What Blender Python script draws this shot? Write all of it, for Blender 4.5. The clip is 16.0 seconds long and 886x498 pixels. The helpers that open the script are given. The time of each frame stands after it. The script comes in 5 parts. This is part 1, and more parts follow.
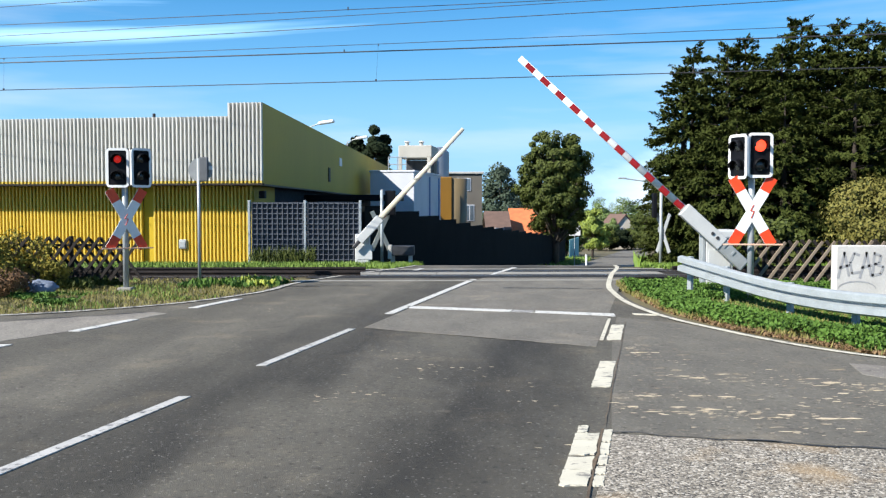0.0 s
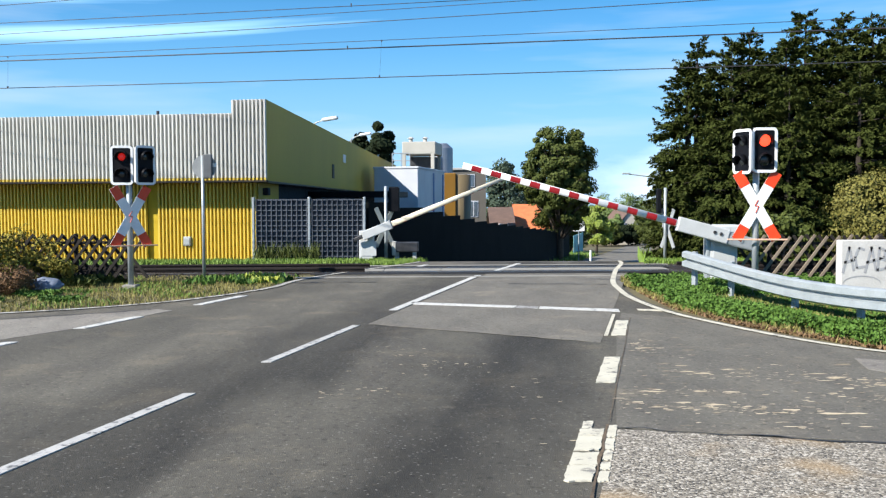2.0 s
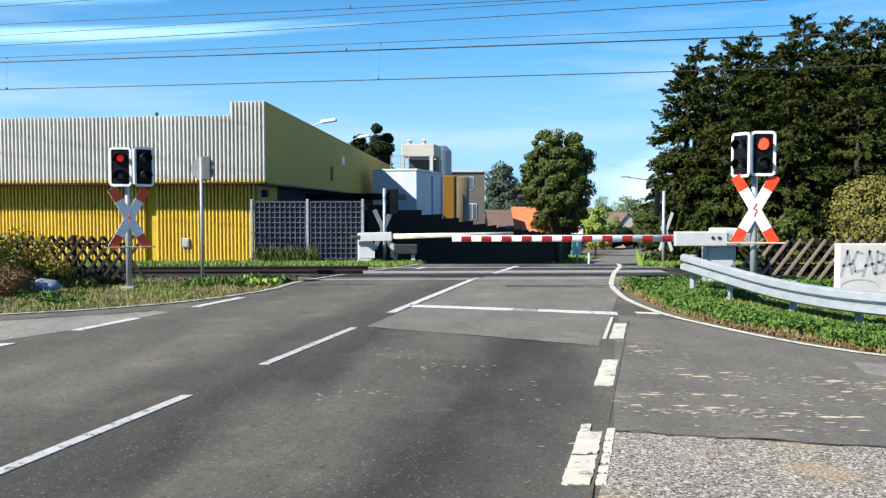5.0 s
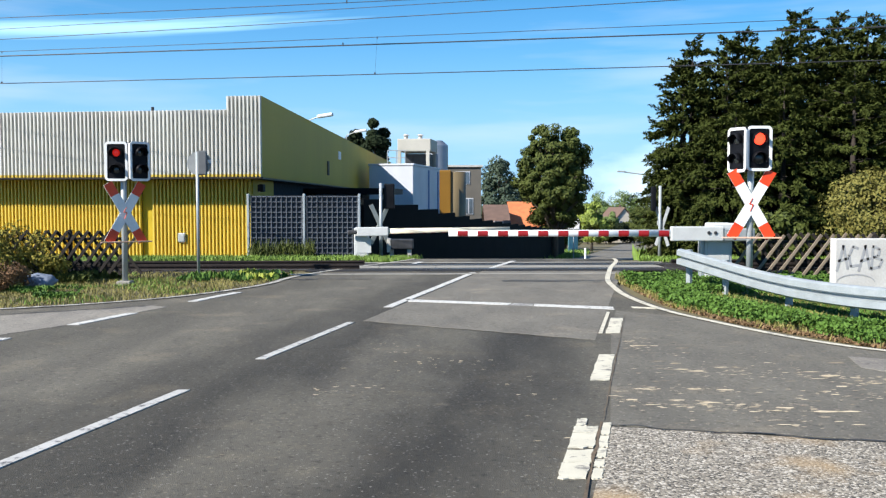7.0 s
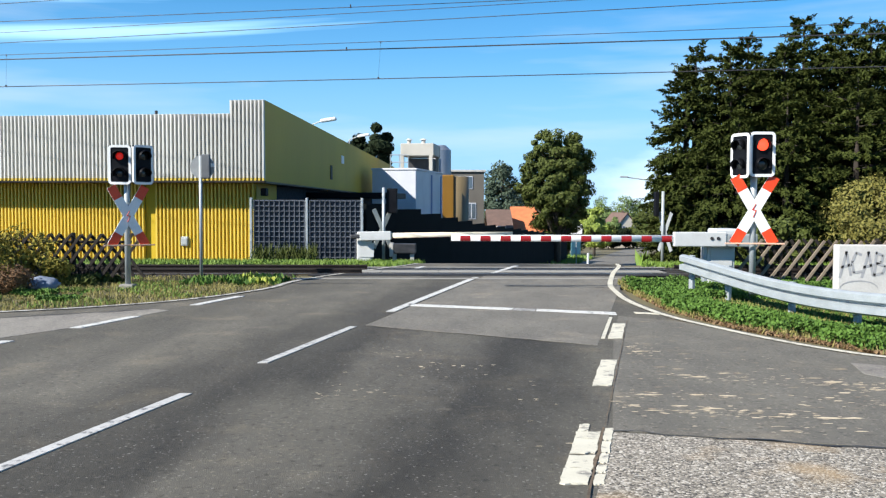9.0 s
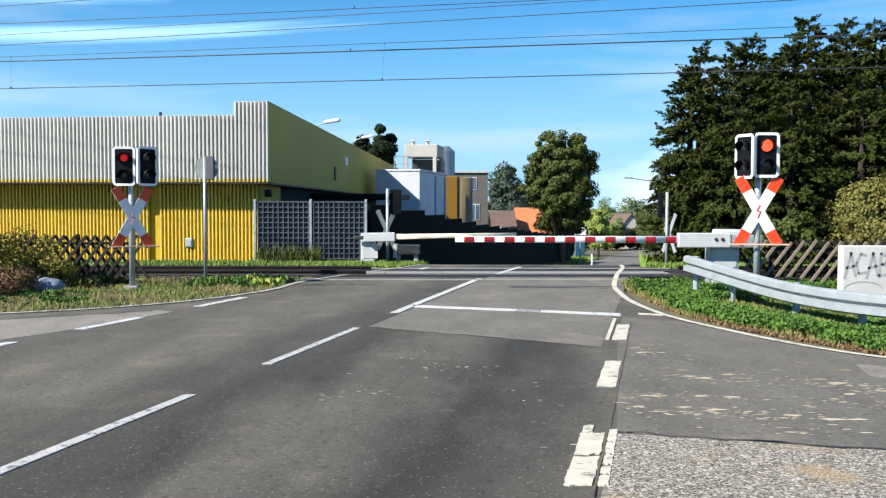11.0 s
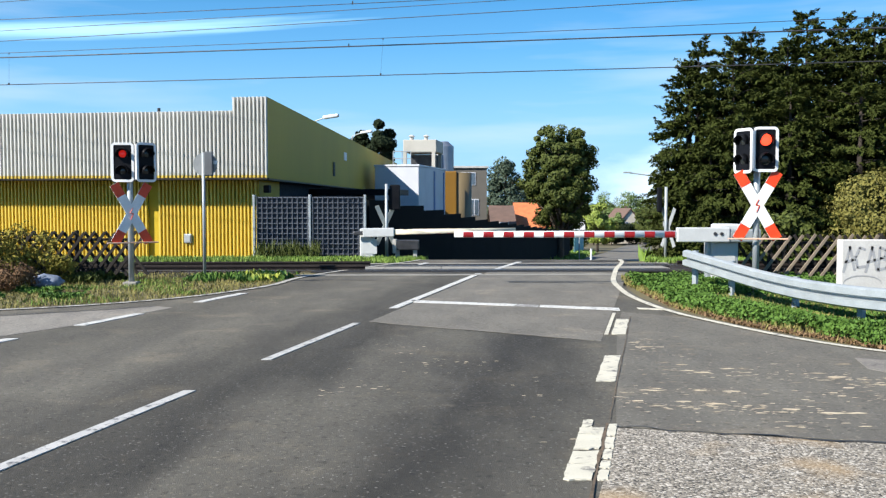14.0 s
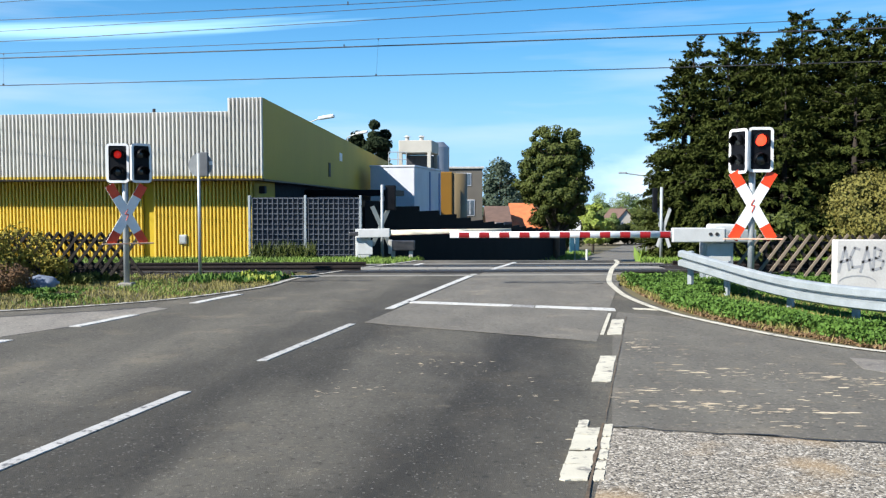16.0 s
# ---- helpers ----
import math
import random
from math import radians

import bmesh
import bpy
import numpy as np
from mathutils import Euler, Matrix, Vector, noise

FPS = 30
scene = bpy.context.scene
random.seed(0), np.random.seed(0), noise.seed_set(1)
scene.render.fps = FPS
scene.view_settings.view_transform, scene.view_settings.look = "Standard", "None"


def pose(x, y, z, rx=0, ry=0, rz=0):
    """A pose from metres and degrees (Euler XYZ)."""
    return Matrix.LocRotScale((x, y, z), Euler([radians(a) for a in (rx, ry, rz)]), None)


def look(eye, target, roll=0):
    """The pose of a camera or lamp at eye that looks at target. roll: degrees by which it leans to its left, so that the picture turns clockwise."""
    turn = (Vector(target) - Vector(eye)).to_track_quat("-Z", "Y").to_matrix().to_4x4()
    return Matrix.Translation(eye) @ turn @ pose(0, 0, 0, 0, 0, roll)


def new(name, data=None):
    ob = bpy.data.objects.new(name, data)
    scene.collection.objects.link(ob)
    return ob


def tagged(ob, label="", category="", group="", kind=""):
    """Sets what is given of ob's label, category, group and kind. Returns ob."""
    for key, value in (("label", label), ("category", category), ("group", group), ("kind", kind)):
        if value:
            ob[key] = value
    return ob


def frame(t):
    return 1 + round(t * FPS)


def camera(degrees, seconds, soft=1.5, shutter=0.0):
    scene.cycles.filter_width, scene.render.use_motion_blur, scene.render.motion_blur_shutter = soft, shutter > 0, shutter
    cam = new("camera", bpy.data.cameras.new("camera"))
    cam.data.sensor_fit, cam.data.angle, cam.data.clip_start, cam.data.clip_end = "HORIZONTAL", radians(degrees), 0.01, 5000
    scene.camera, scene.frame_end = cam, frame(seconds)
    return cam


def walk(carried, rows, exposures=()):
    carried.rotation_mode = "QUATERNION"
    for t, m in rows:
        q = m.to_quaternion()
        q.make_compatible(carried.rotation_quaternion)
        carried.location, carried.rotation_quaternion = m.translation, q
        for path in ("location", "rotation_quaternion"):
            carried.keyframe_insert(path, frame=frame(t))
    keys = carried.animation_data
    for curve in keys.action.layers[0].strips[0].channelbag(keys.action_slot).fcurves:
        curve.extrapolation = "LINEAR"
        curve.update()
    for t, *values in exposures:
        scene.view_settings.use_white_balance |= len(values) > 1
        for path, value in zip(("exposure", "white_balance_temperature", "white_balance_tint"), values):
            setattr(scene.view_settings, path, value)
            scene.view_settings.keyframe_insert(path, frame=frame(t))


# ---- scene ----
EYE = (0.0, 0.0, 1.65)
# seconds, turn to the right, tilt down, lean (degrees)
SWAY = [
    (0, -0.001, 2.545, 0.005),
    (0.5, -0.051, 2.514, -0.063),
    (1, -0.108, 2.537, -0.110),
    (1.5, -0.181, 2.666, -0.205),
    (2, -0.256, 2.781, -0.220),
    (2.5, -0.275, 2.752, 0.123),
    (3, -0.316, 2.677, 0.216),
    (3.5, -0.321, 2.625, 0.218),
    (4, -0.333, 2.588, 0.112),
    (6.5, 0.042, 2.866, -0.159),
    (7, 0.058, 2.953, -0.022),
    (7.5, 0.089, 2.959, -0.100),
    (8, 0.046, 2.903, -0.176),
    (8.5, 0.025, 2.743, -0.006),
    (9, -0.104, 2.668, 0.202),
    (11.5, -0.407, 2.558, 0.173),
    (12, -0.392, 2.516, 0.295),
    (12.5, -0.389, 2.628, 0.045),
    (13, -0.386, 2.751, 0.112),
    (13.5, -0.390, 2.840, 0.043),
    (14, -0.291, 2.895, -0.013),
    (14.5, -0.200, 2.918, 0.071),
    (15, -0.141, 2.931, 0.107),
    (15.5, -0.065, 2.956, -0.172),
    (16, -0.024, 2.860, -0.073),
]


def held(turn, tilt, lean):
    a, b = radians(turn), radians(tilt)
    way = Vector((math.sin(a) * math.cos(b), math.cos(a) * math.cos(b), -math.sin(b)))
    return look(EYE, Vector(EYE) + way * 10, lean)


cam = camera(51.1, 16.0, soft=1.3)
walk(cam, [(t, held(a, b, c)) for t, a, b, c in SWAY], exposures=[(0, 1.0), (16, 1.0)])

# ---- light ----
SUN_TO = Vector((-1.2, -0.75, 1.05)).normalized()
sun = new("sun", bpy.data.lights.new("sun", "SUN"))
sun.data.energy, sun.data.angle, sun.data.color = 4.6, radians(0.53), (1.0, 0.96, 0.89)
sun.matrix_world = look((0, 0, 60), Vector((0, 0, 60)) - SUN_TO)
world = bpy.data.worlds.new("sky")
scene.world = world
world.use_nodes = True
wn, wl = world.node_tree.nodes, world.node_tree.links
sky = wn.new("ShaderNodeTexSky")
sky.sky_type, sky.sun_disc = "NISHITA", False
sky.sun_elevation = math.asin(SUN_TO.z)
sky.sun_rotation = math.atan2(SUN_TO.x, SUN_TO.y)
sky.air_density, sky.dust_density, sky.ozone_density = 1.0, 0.0, 4.0
sky.altitude = 300
background = wn["Background"]
background.inputs["Strength"].default_value = 0.072
# thin high cloud in long streaks, whiter towards the horizon
coord, mapping, streak, ramp, blend = (wn.new("ShaderNode" + k) for k in ("TexCoord", "Mapping", "TexNoise", "ValToRGB", "MixRGB"))
mapping.inputs["Scale"].default_value = (1.6, 1.6, 14)
mapping.inputs["Rotation"].default_value = (0, 0.06, 0)
streak.inputs["Scale"].default_value, streak.inputs["Detail"].default_value = 1.6, 5
ramp.color_ramp.elements[0].position, ramp.color_ramp.elements[1].position = 0.47, 0.74
ramp.color_ramp.elements[1].color = (0.42, 0.42, 0.42, 1)
blend.inputs[2].default_value = (7.0, 7.6, 8.2, 1)
wl.new(coord.outputs["Generated"], mapping.inputs["Vector"])
wl.new(mapping.outputs[0], streak.inputs["Vector"])
wl.new(streak.outputs["Fac"], ramp.inputs[0])
wl.new(ramp.outputs[0], blend.inputs[0])
deep = wn.new("ShaderNodeHueSaturation")
deep.inputs["Saturation"].default_value = 1.65
deep.inputs["Hue"].default_value = 0.502
wl.new(sky.outputs[0], deep.inputs["Color"])
low_sky, split, haze = wn.new("ShaderNodeMixRGB"), wn.new("ShaderNodeSeparateXYZ"), wn.new("ShaderNodeValToRGB")
wl.new(coord.outputs["Generated"], split.inputs[0])
haze.color_ramp.elements[0].position, haze.color_ramp.elements[1].position = 0.0, 0.3
haze.color_ramp.elements[0].color, haze.color_ramp.elements[1].color = (1, 1, 1, 1), (0, 0, 0, 1)
wl.new(split.outputs["Z"], haze.inputs[0])
wl.new(haze.outputs[0], low_sky.inputs[0])
wl.new(deep.outputs[0], low_sky.inputs[1])
low_sky.inputs[2].default_value = (2.65, 5.2, 8.1, 1)
wl.new(low_sky.outputs[0], blend.inputs[1])
last_sky = blend.outputs[0]
# a long thin streak of cloud high up, and white cloud low over the far road
for centre, tilt_, size_, ragged, white in (
        ((-0.37, 0.912, 0.168), -0.083, (0.26, 1.0, 0.0085), 0.9, (5.2, 8.8, 12.0)),
        ((-0.46, 0.87, 0.197), -0.05, (0.16, 1.0, 0.007), 0.9, (3.8, 7.0, 11.0)),
        ((0.3, 0.95, 0.0), 0.0, (0.15, 1.0, 0.06), 0.9, (10.8, 12.2, 13.0))):
    mp_, no_, ln_, ad_, ra_, mx_ = (wn.new("ShaderNode" + k) for k in ("Mapping", "TexNoise", "VectorMath", "Math", "ValToRGB", "MixRGB"))
    mp_.vector_type = "TEXTURE"
    mp_.inputs["Location"].default_value = centre
    mp_.inputs["Rotation"].default_value = (0, tilt_, 0)
    mp_.inputs["Scale"].default_value = size_
    ln_.operation, ad_.operation = "LENGTH", "MULTIPLY_ADD"
    wl.new(coord.outputs["Generated"], mp_.inputs["Vector"])
    wl.new(mp_.outputs[0], ln_.inputs[0])
    wl.new(mp_.outputs[0], no_.inputs["Vector"])
    no_.inputs["Scale"].default_value, no_.inputs["Detail"].default_value = 2.2, 6
    wl.new(no_.outputs["Fac"], ad_.inputs[0])
    ad_.inputs[1].default_value = ragged
    wl.new(ln_.outputs["Value"], ad_.inputs[2])
    ra_.color_ramp.elements[0].position, ra_.color_ramp.elements[1].position = 0.45, 1.0
    ra_.color_ramp.elements[0].color, ra_.color_ramp.elements[1].color = (0.85, 0.85, 0.85, 1), (0, 0, 0, 1)
    half = wn.new("ShaderNodeMath")
    half.operation = "MULTIPLY"
    half.inputs[1].default_value = 0.62
    wl.new(ad_.outputs[0], half.inputs[0])
    wl.new(half.outputs[0], ra_.inputs[0])
    wl.new(ra_.outputs[0], mx_.inputs[0])
    wl.new(last_sky, mx_.inputs[1])
    mx_.inputs[2].default_value = (*white, 1)
    last_sky = mx_.outputs[0]
wl.new(last_sky, background.inputs["Color"])


# ---- materials ----
def mat(name, a, b=None, rough=0.7, metal=0.0, scale=6.0, fine=60.0, bump=0.15, stretch=(1, 1, 1), spec=0.5, glow=0.0, each=0.0, mid=0.5, depth=0.01):
    """A surface between two colours, by noise at two scales, with fine relief. each: how much single pieces differ."""
    b = b or tuple(c * 0.75 for c in a)
    m = bpy.data.materials.new(name)
    m.use_nodes = True
    n, l = m.node_tree.nodes, m.node_tree.links
    p = n["Principled BSDF"]
    tc, mp = n.new("ShaderNodeTexCoord"), n.new("ShaderNodeMapping")
    mp.inputs["Scale"].default_value = stretch
    l.new(tc.outputs["Object"], mp.inputs["Vector"])
    big, small = n.new("ShaderNodeTexNoise"), n.new("ShaderNodeTexNoise")
    for t, sc, d in ((big, scale, 5), (small, fine, 3)):
        t.inputs["Scale"].default_value, t.inputs["Detail"].default_value = sc, d
        l.new(mp.outputs[0], t.inputs["Vector"])
    add = n.new("ShaderNodeMath")
    add.operation = "MULTIPLY_ADD"
    l.new(small.outputs["Fac"], add.inputs[0])
    add.inputs[1].default_value = 0.5
    l.new(big.outputs["Fac"], add.inputs[2])
    last = add
    if each:
        info, more = n.new("ShaderNodeNewGeometry"), n.new("ShaderNodeMath")
        more.operation = "MULTIPLY_ADD"
        l.new(info.outputs["Random Per Island"], more.inputs[0])
        more.inputs[1].default_value = each
        l.new(add.outputs[0], more.inputs[2])
        last = more
    r = n.new("ShaderNodeValToRGB")
    r.color_ramp.elements[0].position, r.color_ramp.elements[1].position = mid, mid + 0.5 + each
    r.color_ramp.elements[0].color, r.color_ramp.elements[1].color = (*b, 1), (*a, 1)
    l.new(last.outputs[0], r.inputs[0])
    l.new(r.outputs[0], p.inputs["Base Color"])
    p.inputs["Roughness"].default_value, p.inputs["Metallic"].default_value = rough, metal
    p.inputs["Specular IOR Level"].default_value = spec
    if bump:
        bp = n.new("ShaderNodeBump")
        bp.inputs["Strength"].default_value, bp.inputs["Distance"].default_value = bump, depth
        l.new(small.outputs["Fac"], bp.inputs["Height"])
        l.new(bp.outputs[0], p.inputs["Normal"])
    if glow:
        p.inputs["Emission Color"].default_value, p.inputs["Emission Strength"].default_value = (*a, 1), glow
    return m


def worn(name, paint, under, amount=0.42, scale=9.0):
    """Paint that is worn through to what lies under it, in flakes and fine cracks."""
    m = mat(name, paint, tuple(c * 0.8 for c in paint), 0.75, scale=3, fine=90, bump=0.2)
    n, l = m.node_tree.nodes, m.node_tree.links
    p = n["Principled BSDF"]
    old = p.inputs["Base Color"].links[0].from_socket
    tc, no, ra, mx = (n.new("ShaderNode" + k) for k in ("TexCoord", "TexNoise", "ValToRGB", "MixRGB"))
    no.inputs["Scale"].default_value, no.inputs["Detail"].default_value, no.inputs["Roughness"].default_value = scale, 9, 0.75
    ra.color_ramp.elements[0].position, ra.color_ramp.elements[1].position = amount - 0.05, amount + 0.05
    mx.inputs[1].default_value = (*under, 1)
    l.new(tc.outputs["Object"], no.inputs["Vector"])
    l.new(no.outputs["Fac"], ra.inputs[0])
    l.new(ra.outputs[0], mx.inputs[0])
    l.new(old, mx.inputs[2])
    l.new(mx.outputs[0], p.inputs["Base Color"])
    return m


def strewn(name, base, base_b, litter, amount, stretch, scale, lanes=False):
    """Asphalt: coarse aggregate, lanes polished and darkened by wheels, dusty patches, strewn litter."""
    m = mat(name, base, base_b, 0.8, scale=0.9, fine=120, bump=0.6, spec=0.3)
    n, l = m.node_tree.nodes, m.node_tree.links
    p = n["Principled BSDF"]
    last = p.inputs["Base Color"].links[0].from_socket
    tc = n.new("ShaderNodeTexCoord")

    def cloud(st, sc, det, lo, hi, rough=0.62, turn=12.6):
        mp, no, ra = (n.new("ShaderNode" + k) for k in ("Mapping", "TexNoise", "ValToRGB"))
        mp.inputs["Rotation"].default_value, mp.inputs["Scale"].default_value = (0, 0, radians(turn)), st
        no.inputs["Scale"].default_value, no.inputs["Detail"].default_value, no.inputs["Roughness"].default_value = sc, det, rough
        ra.color_ramp.elements[0].position, ra.color_ramp.elements[1].position = lo, hi
        l.new(tc.outputs["Object"], mp.inputs["Vector"])
        l.new(mp.outputs[0], no.inputs["Vector"])
        l.new(no.outputs["Fac"], ra.inputs[0])
        return no.outputs["Fac"], ra.outputs[0]

    def lay(fac_socket, col, mode, fac):
        fa, mx = n.new("ShaderNodeMath"), n.new("ShaderNodeMixRGB")
        fa.operation, mx.blend_type = "MULTIPLY", mode
        fa.inputs[1].default_value = fac
        l.new(fac_socket, fa.inputs[0])
        l.new(fa.outputs[0], mx.inputs[0])
        l.new(last, mx.inputs[1])
        if isinstance(col, tuple):
            mx.inputs[2].default_value = (*col, 1)
        else:
            l.new(col, mx.inputs[2])
        return mx.outputs[0]

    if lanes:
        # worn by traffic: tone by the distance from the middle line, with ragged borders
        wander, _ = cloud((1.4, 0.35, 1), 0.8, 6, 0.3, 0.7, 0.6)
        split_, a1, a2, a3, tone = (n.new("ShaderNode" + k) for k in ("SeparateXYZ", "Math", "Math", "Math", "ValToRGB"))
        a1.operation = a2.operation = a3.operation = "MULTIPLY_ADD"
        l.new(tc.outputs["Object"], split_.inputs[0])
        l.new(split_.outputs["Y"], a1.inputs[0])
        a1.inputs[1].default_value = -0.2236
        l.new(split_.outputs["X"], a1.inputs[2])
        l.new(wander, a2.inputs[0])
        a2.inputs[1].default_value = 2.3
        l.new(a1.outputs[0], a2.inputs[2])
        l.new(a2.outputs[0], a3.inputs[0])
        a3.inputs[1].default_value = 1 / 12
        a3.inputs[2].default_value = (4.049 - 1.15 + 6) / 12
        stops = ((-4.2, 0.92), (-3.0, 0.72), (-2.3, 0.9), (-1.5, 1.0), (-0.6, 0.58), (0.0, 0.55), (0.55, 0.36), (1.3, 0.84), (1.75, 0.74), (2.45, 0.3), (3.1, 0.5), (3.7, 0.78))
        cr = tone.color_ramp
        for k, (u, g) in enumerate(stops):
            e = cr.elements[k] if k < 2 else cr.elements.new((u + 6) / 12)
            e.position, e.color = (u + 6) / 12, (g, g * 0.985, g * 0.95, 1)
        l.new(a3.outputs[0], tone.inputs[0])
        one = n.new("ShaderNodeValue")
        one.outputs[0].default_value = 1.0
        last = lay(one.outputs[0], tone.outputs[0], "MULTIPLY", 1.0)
    last = lay(cloud((1.5, 0.5, 1), 1.3, 6, 0.4, 0.66)[1], (0.72, 0.72, 0.74), "MULTIPLY", 0.8)
    last = lay(cloud((0.8, 1, 1), 1.15, 9, 0.56, 0.7)[1], (1.9, 1.75, 1.55), "MULTIPLY", 0.5)
    last = lay(cloud((1, 1, 1), 26.0, 5, 0.58, 0.66)[1], (2.0, 1.95, 1.8), "MULTIPLY", 0.7)
    last = lay(cloud((1, 1, 1), 15.0, 6, 0.56, 0.64)[1], (0.5, 0.5, 0.5), "MULTIPLY", 0.8)
    last = lay(cloud(stretch, scale, 7, amount, amount + 0.07, turn=4)[1], litter, "MIX", 0.8)
    # single pale stones in the surface
    vo, se, gt = n.new("ShaderNodeTexVoronoi"), n.new("ShaderNodeSeparateColor"), n.new("ShaderNodeValToRGB")
    vo.inputs["Scale"].default_value = 75
    l.new(tc.outputs["Object"], vo.inputs["Vector"])
    l.new(vo.outputs["Color"], se.inputs[0])
    gt.color_ramp.elements[0].position, gt.color_ramp.elements[1].position = 0.965, 1.0
    l.new(se.outputs[0], gt.inputs[0])
    last = lay(gt.outputs[0], (0.36, 0.34, 0.3), "MIX", 0.45)
    l.new(last, p.inputs["Base Color"])
    return m


def chippings(name, colours, size):
    """Rolled stone chippings, each of its own grey."""
    m = mat(name, (0.4, 0.38, 0.34), None, 0.85, fine=60, bump=0.5)
    n, l = m.node_tree.nodes, m.node_tree.links
    p = n["Principled BSDF"]
    tc, vo, se, ra, bp = (n.new("ShaderNode" + k) for k in ("TexCoord", "TexVoronoi", "SeparateColor", "ValToRGB", "Bump"))
    vo.inputs["Scale"].default_value = size
    l.new(tc.outputs["Object"], vo.inputs["Vector"])
    l.new(vo.outputs["Color"], se.inputs[0])
    ra.color_ramp.interpolation = "CONSTANT"
    for k, c in enumerate(colours):
        e = ra.color_ramp.elements[k] if k < 2 else ra.color_ramp.elements.new(k / len(colours))
        e.position, e.color = k / len(colours), (*c, 1)
    l.new(se.outputs[0], ra.inputs[0])
    no, r2, mx = (n.new("ShaderNode" + k) for k in ("TexNoise", "ValToRGB", "MixRGB"))
    no.inputs["Scale"].default_value, no.inputs["Detail"].default_value = 1.1, 6
    r2.color_ramp.elements[0].position, r2.color_ramp.elements[1].position = 0.52, 0.68
    r2.color_ramp.elements[1].color = (0.75, 0.75, 0.75, 1)
    mx.inputs[2].default_value = (0.36, 0.25, 0.13, 1)
    l.new(tc.outputs["Object"], no.inputs["Vector"])
    l.new(no.outputs["Fac"], r2.inputs[0])
    l.new(r2.outputs[0], mx.inputs[0])
    l.new(ra.outputs[0], mx.inputs[1])
    l.new(mx.outputs[0], p.inputs["Base Color"])
    bp.inputs["Strength"].default_value, bp.inputs["Distance"].default_value = 0.4, 0.01
    bp.invert = True
    l.new(vo.outputs["Distance"], bp.inputs["Height"])
    l.new(bp.outputs[0], p.inputs["Normal"])
    return m


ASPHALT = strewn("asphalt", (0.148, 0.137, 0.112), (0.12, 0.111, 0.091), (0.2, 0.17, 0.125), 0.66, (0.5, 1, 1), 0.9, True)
ASPHALT_BAY = strewn("asphalt_bay", (0.162, 0.15, 0.122), (0.13, 0.12, 0.098), (0.34, 0.265, 0.165), 0.62, (0.6, 1.5, 1), 4.6)
ASPHALT_PALE = strewn("asphalt_pale", (0.188, 0.173, 0.142), (0.15, 0.138, 0.114), (0.26, 0.22, 0.16), 0.68, (0.5, 1, 1), 1.2)
SIDE_ROAD = strewn("side_road", (0.27, 0.25, 0.21), (0.21, 0.19, 0.165), (0.3, 0.26, 0.2), 0.7, (0.5, 1, 1), 1.2)
GRIT = chippings("grit", ((0.06, 0.052, 0.042), (0.145, 0.128, 0.1), (0.2, 0.177, 0.142), (0.25, 0.22, 0.175), (0.31, 0.275, 0.215), (0.5, 0.455, 0.38)), 70)
SEAM_AND_SHADOW = mat("bitumen_and_shadow_dark", (0.04, 0.04, 0.04), (0.02, 0.02, 0.02), 0.6, fine=80)
PAINT = worn("road_paint", (0.6, 0.59, 0.55), (0.1, 0.1, 0.1), 0.415)
DULL_PAINT = worn("dull_road_paint", (0.5, 0.49, 0.46), (0.1, 0.1, 0.1), 0.43)
OLD_PAINT = worn("old_road_paint", (0.62, 0.58, 0.46), (0.14, 0.13, 0.12), 0.41, 7.0)
FADED_PAINT = worn("faded_road_paint", (0.48, 0.46, 0.4), (0.12, 0.115, 0.1), 0.47, 6.0)
SOIL = mat("soil", (0.16, 0.14, 0.06), (0.08, 0.06, 0.035), 0.95, scale=0.7, fine=14, bump=0.6)
BALLAST = mat("ballast", (0.034, 0.027, 0.022), (0.01, 0.008, 0.007), 0.95, scale=5, fine=16, bump=1.0, depth=0.05)
GRASS = mat("grass", (0.15, 0.24, 0.03), (0.06, 0.12, 0.015), 0.6, scale=1.2, fine=9, bump=0, each=0.5)
DRY_GRASS = mat("dry_grass", (0.23, 0.2, 0.055), (0.08, 0.1, 0.022), 0.7, scale=0.8, fine=9, bump=0, each=0.5)
HERB = mat("herb", (0.085, 0.165, 0.024), (0.016, 0.048, 0.008), 0.75, spec=0.3, scale=1.1, fine=12, bump=0, each=0.5)
NEEDLES = mat("needles", (0.05, 0.063, 0.014), (0.004, 0.007, 0.0025), 0.8, spec=0.08, scale=0.8, fine=7, bump=0, each=0.6)
PINE = mat("pine_needles", (0.018, 0.027, 0.012), (0.005, 0.009, 0.005), 0.8, spec=0.1, scale=0.8, fine=7, bump=0, each=0.6)
LEAVES = mat("leaves", (0.072, 0.09, 0.017), (0.014, 0.026, 0.006), 0.7, spec=0.25, scale=0.5, fine=6, bump=0, each=0.6)
BLUE_LEAVES = mat("blue_green_leaves", (0.055, 0.08, 0.05), (0.022, 0.036, 0.025), 0.7, spec=0.25, scale=0.3, fine=5, bump=0, each=0.6)
AUTUMN = mat("autumn_leaves", (0.165, 0.15, 0.036), (0.03, 0.042, 0.011), 0.7, spec=0.2, scale=1.2, fine=8, bump=0, each=0.7)
SCRUB = mat("scrub_leaves", (0.25, 0.21, 0.04), (0.05, 0.068, 0.015), 0.8, spec=0.15, scale=2.2, fine=8, bump=0, each=0.7)
FAR_LEAVES = mat("far_leaves", (0.14, 0.2, 0.05), (0.04, 0.08, 0.025), 0.6, scale=0.3, fine=4, bump=0, each=0.6)
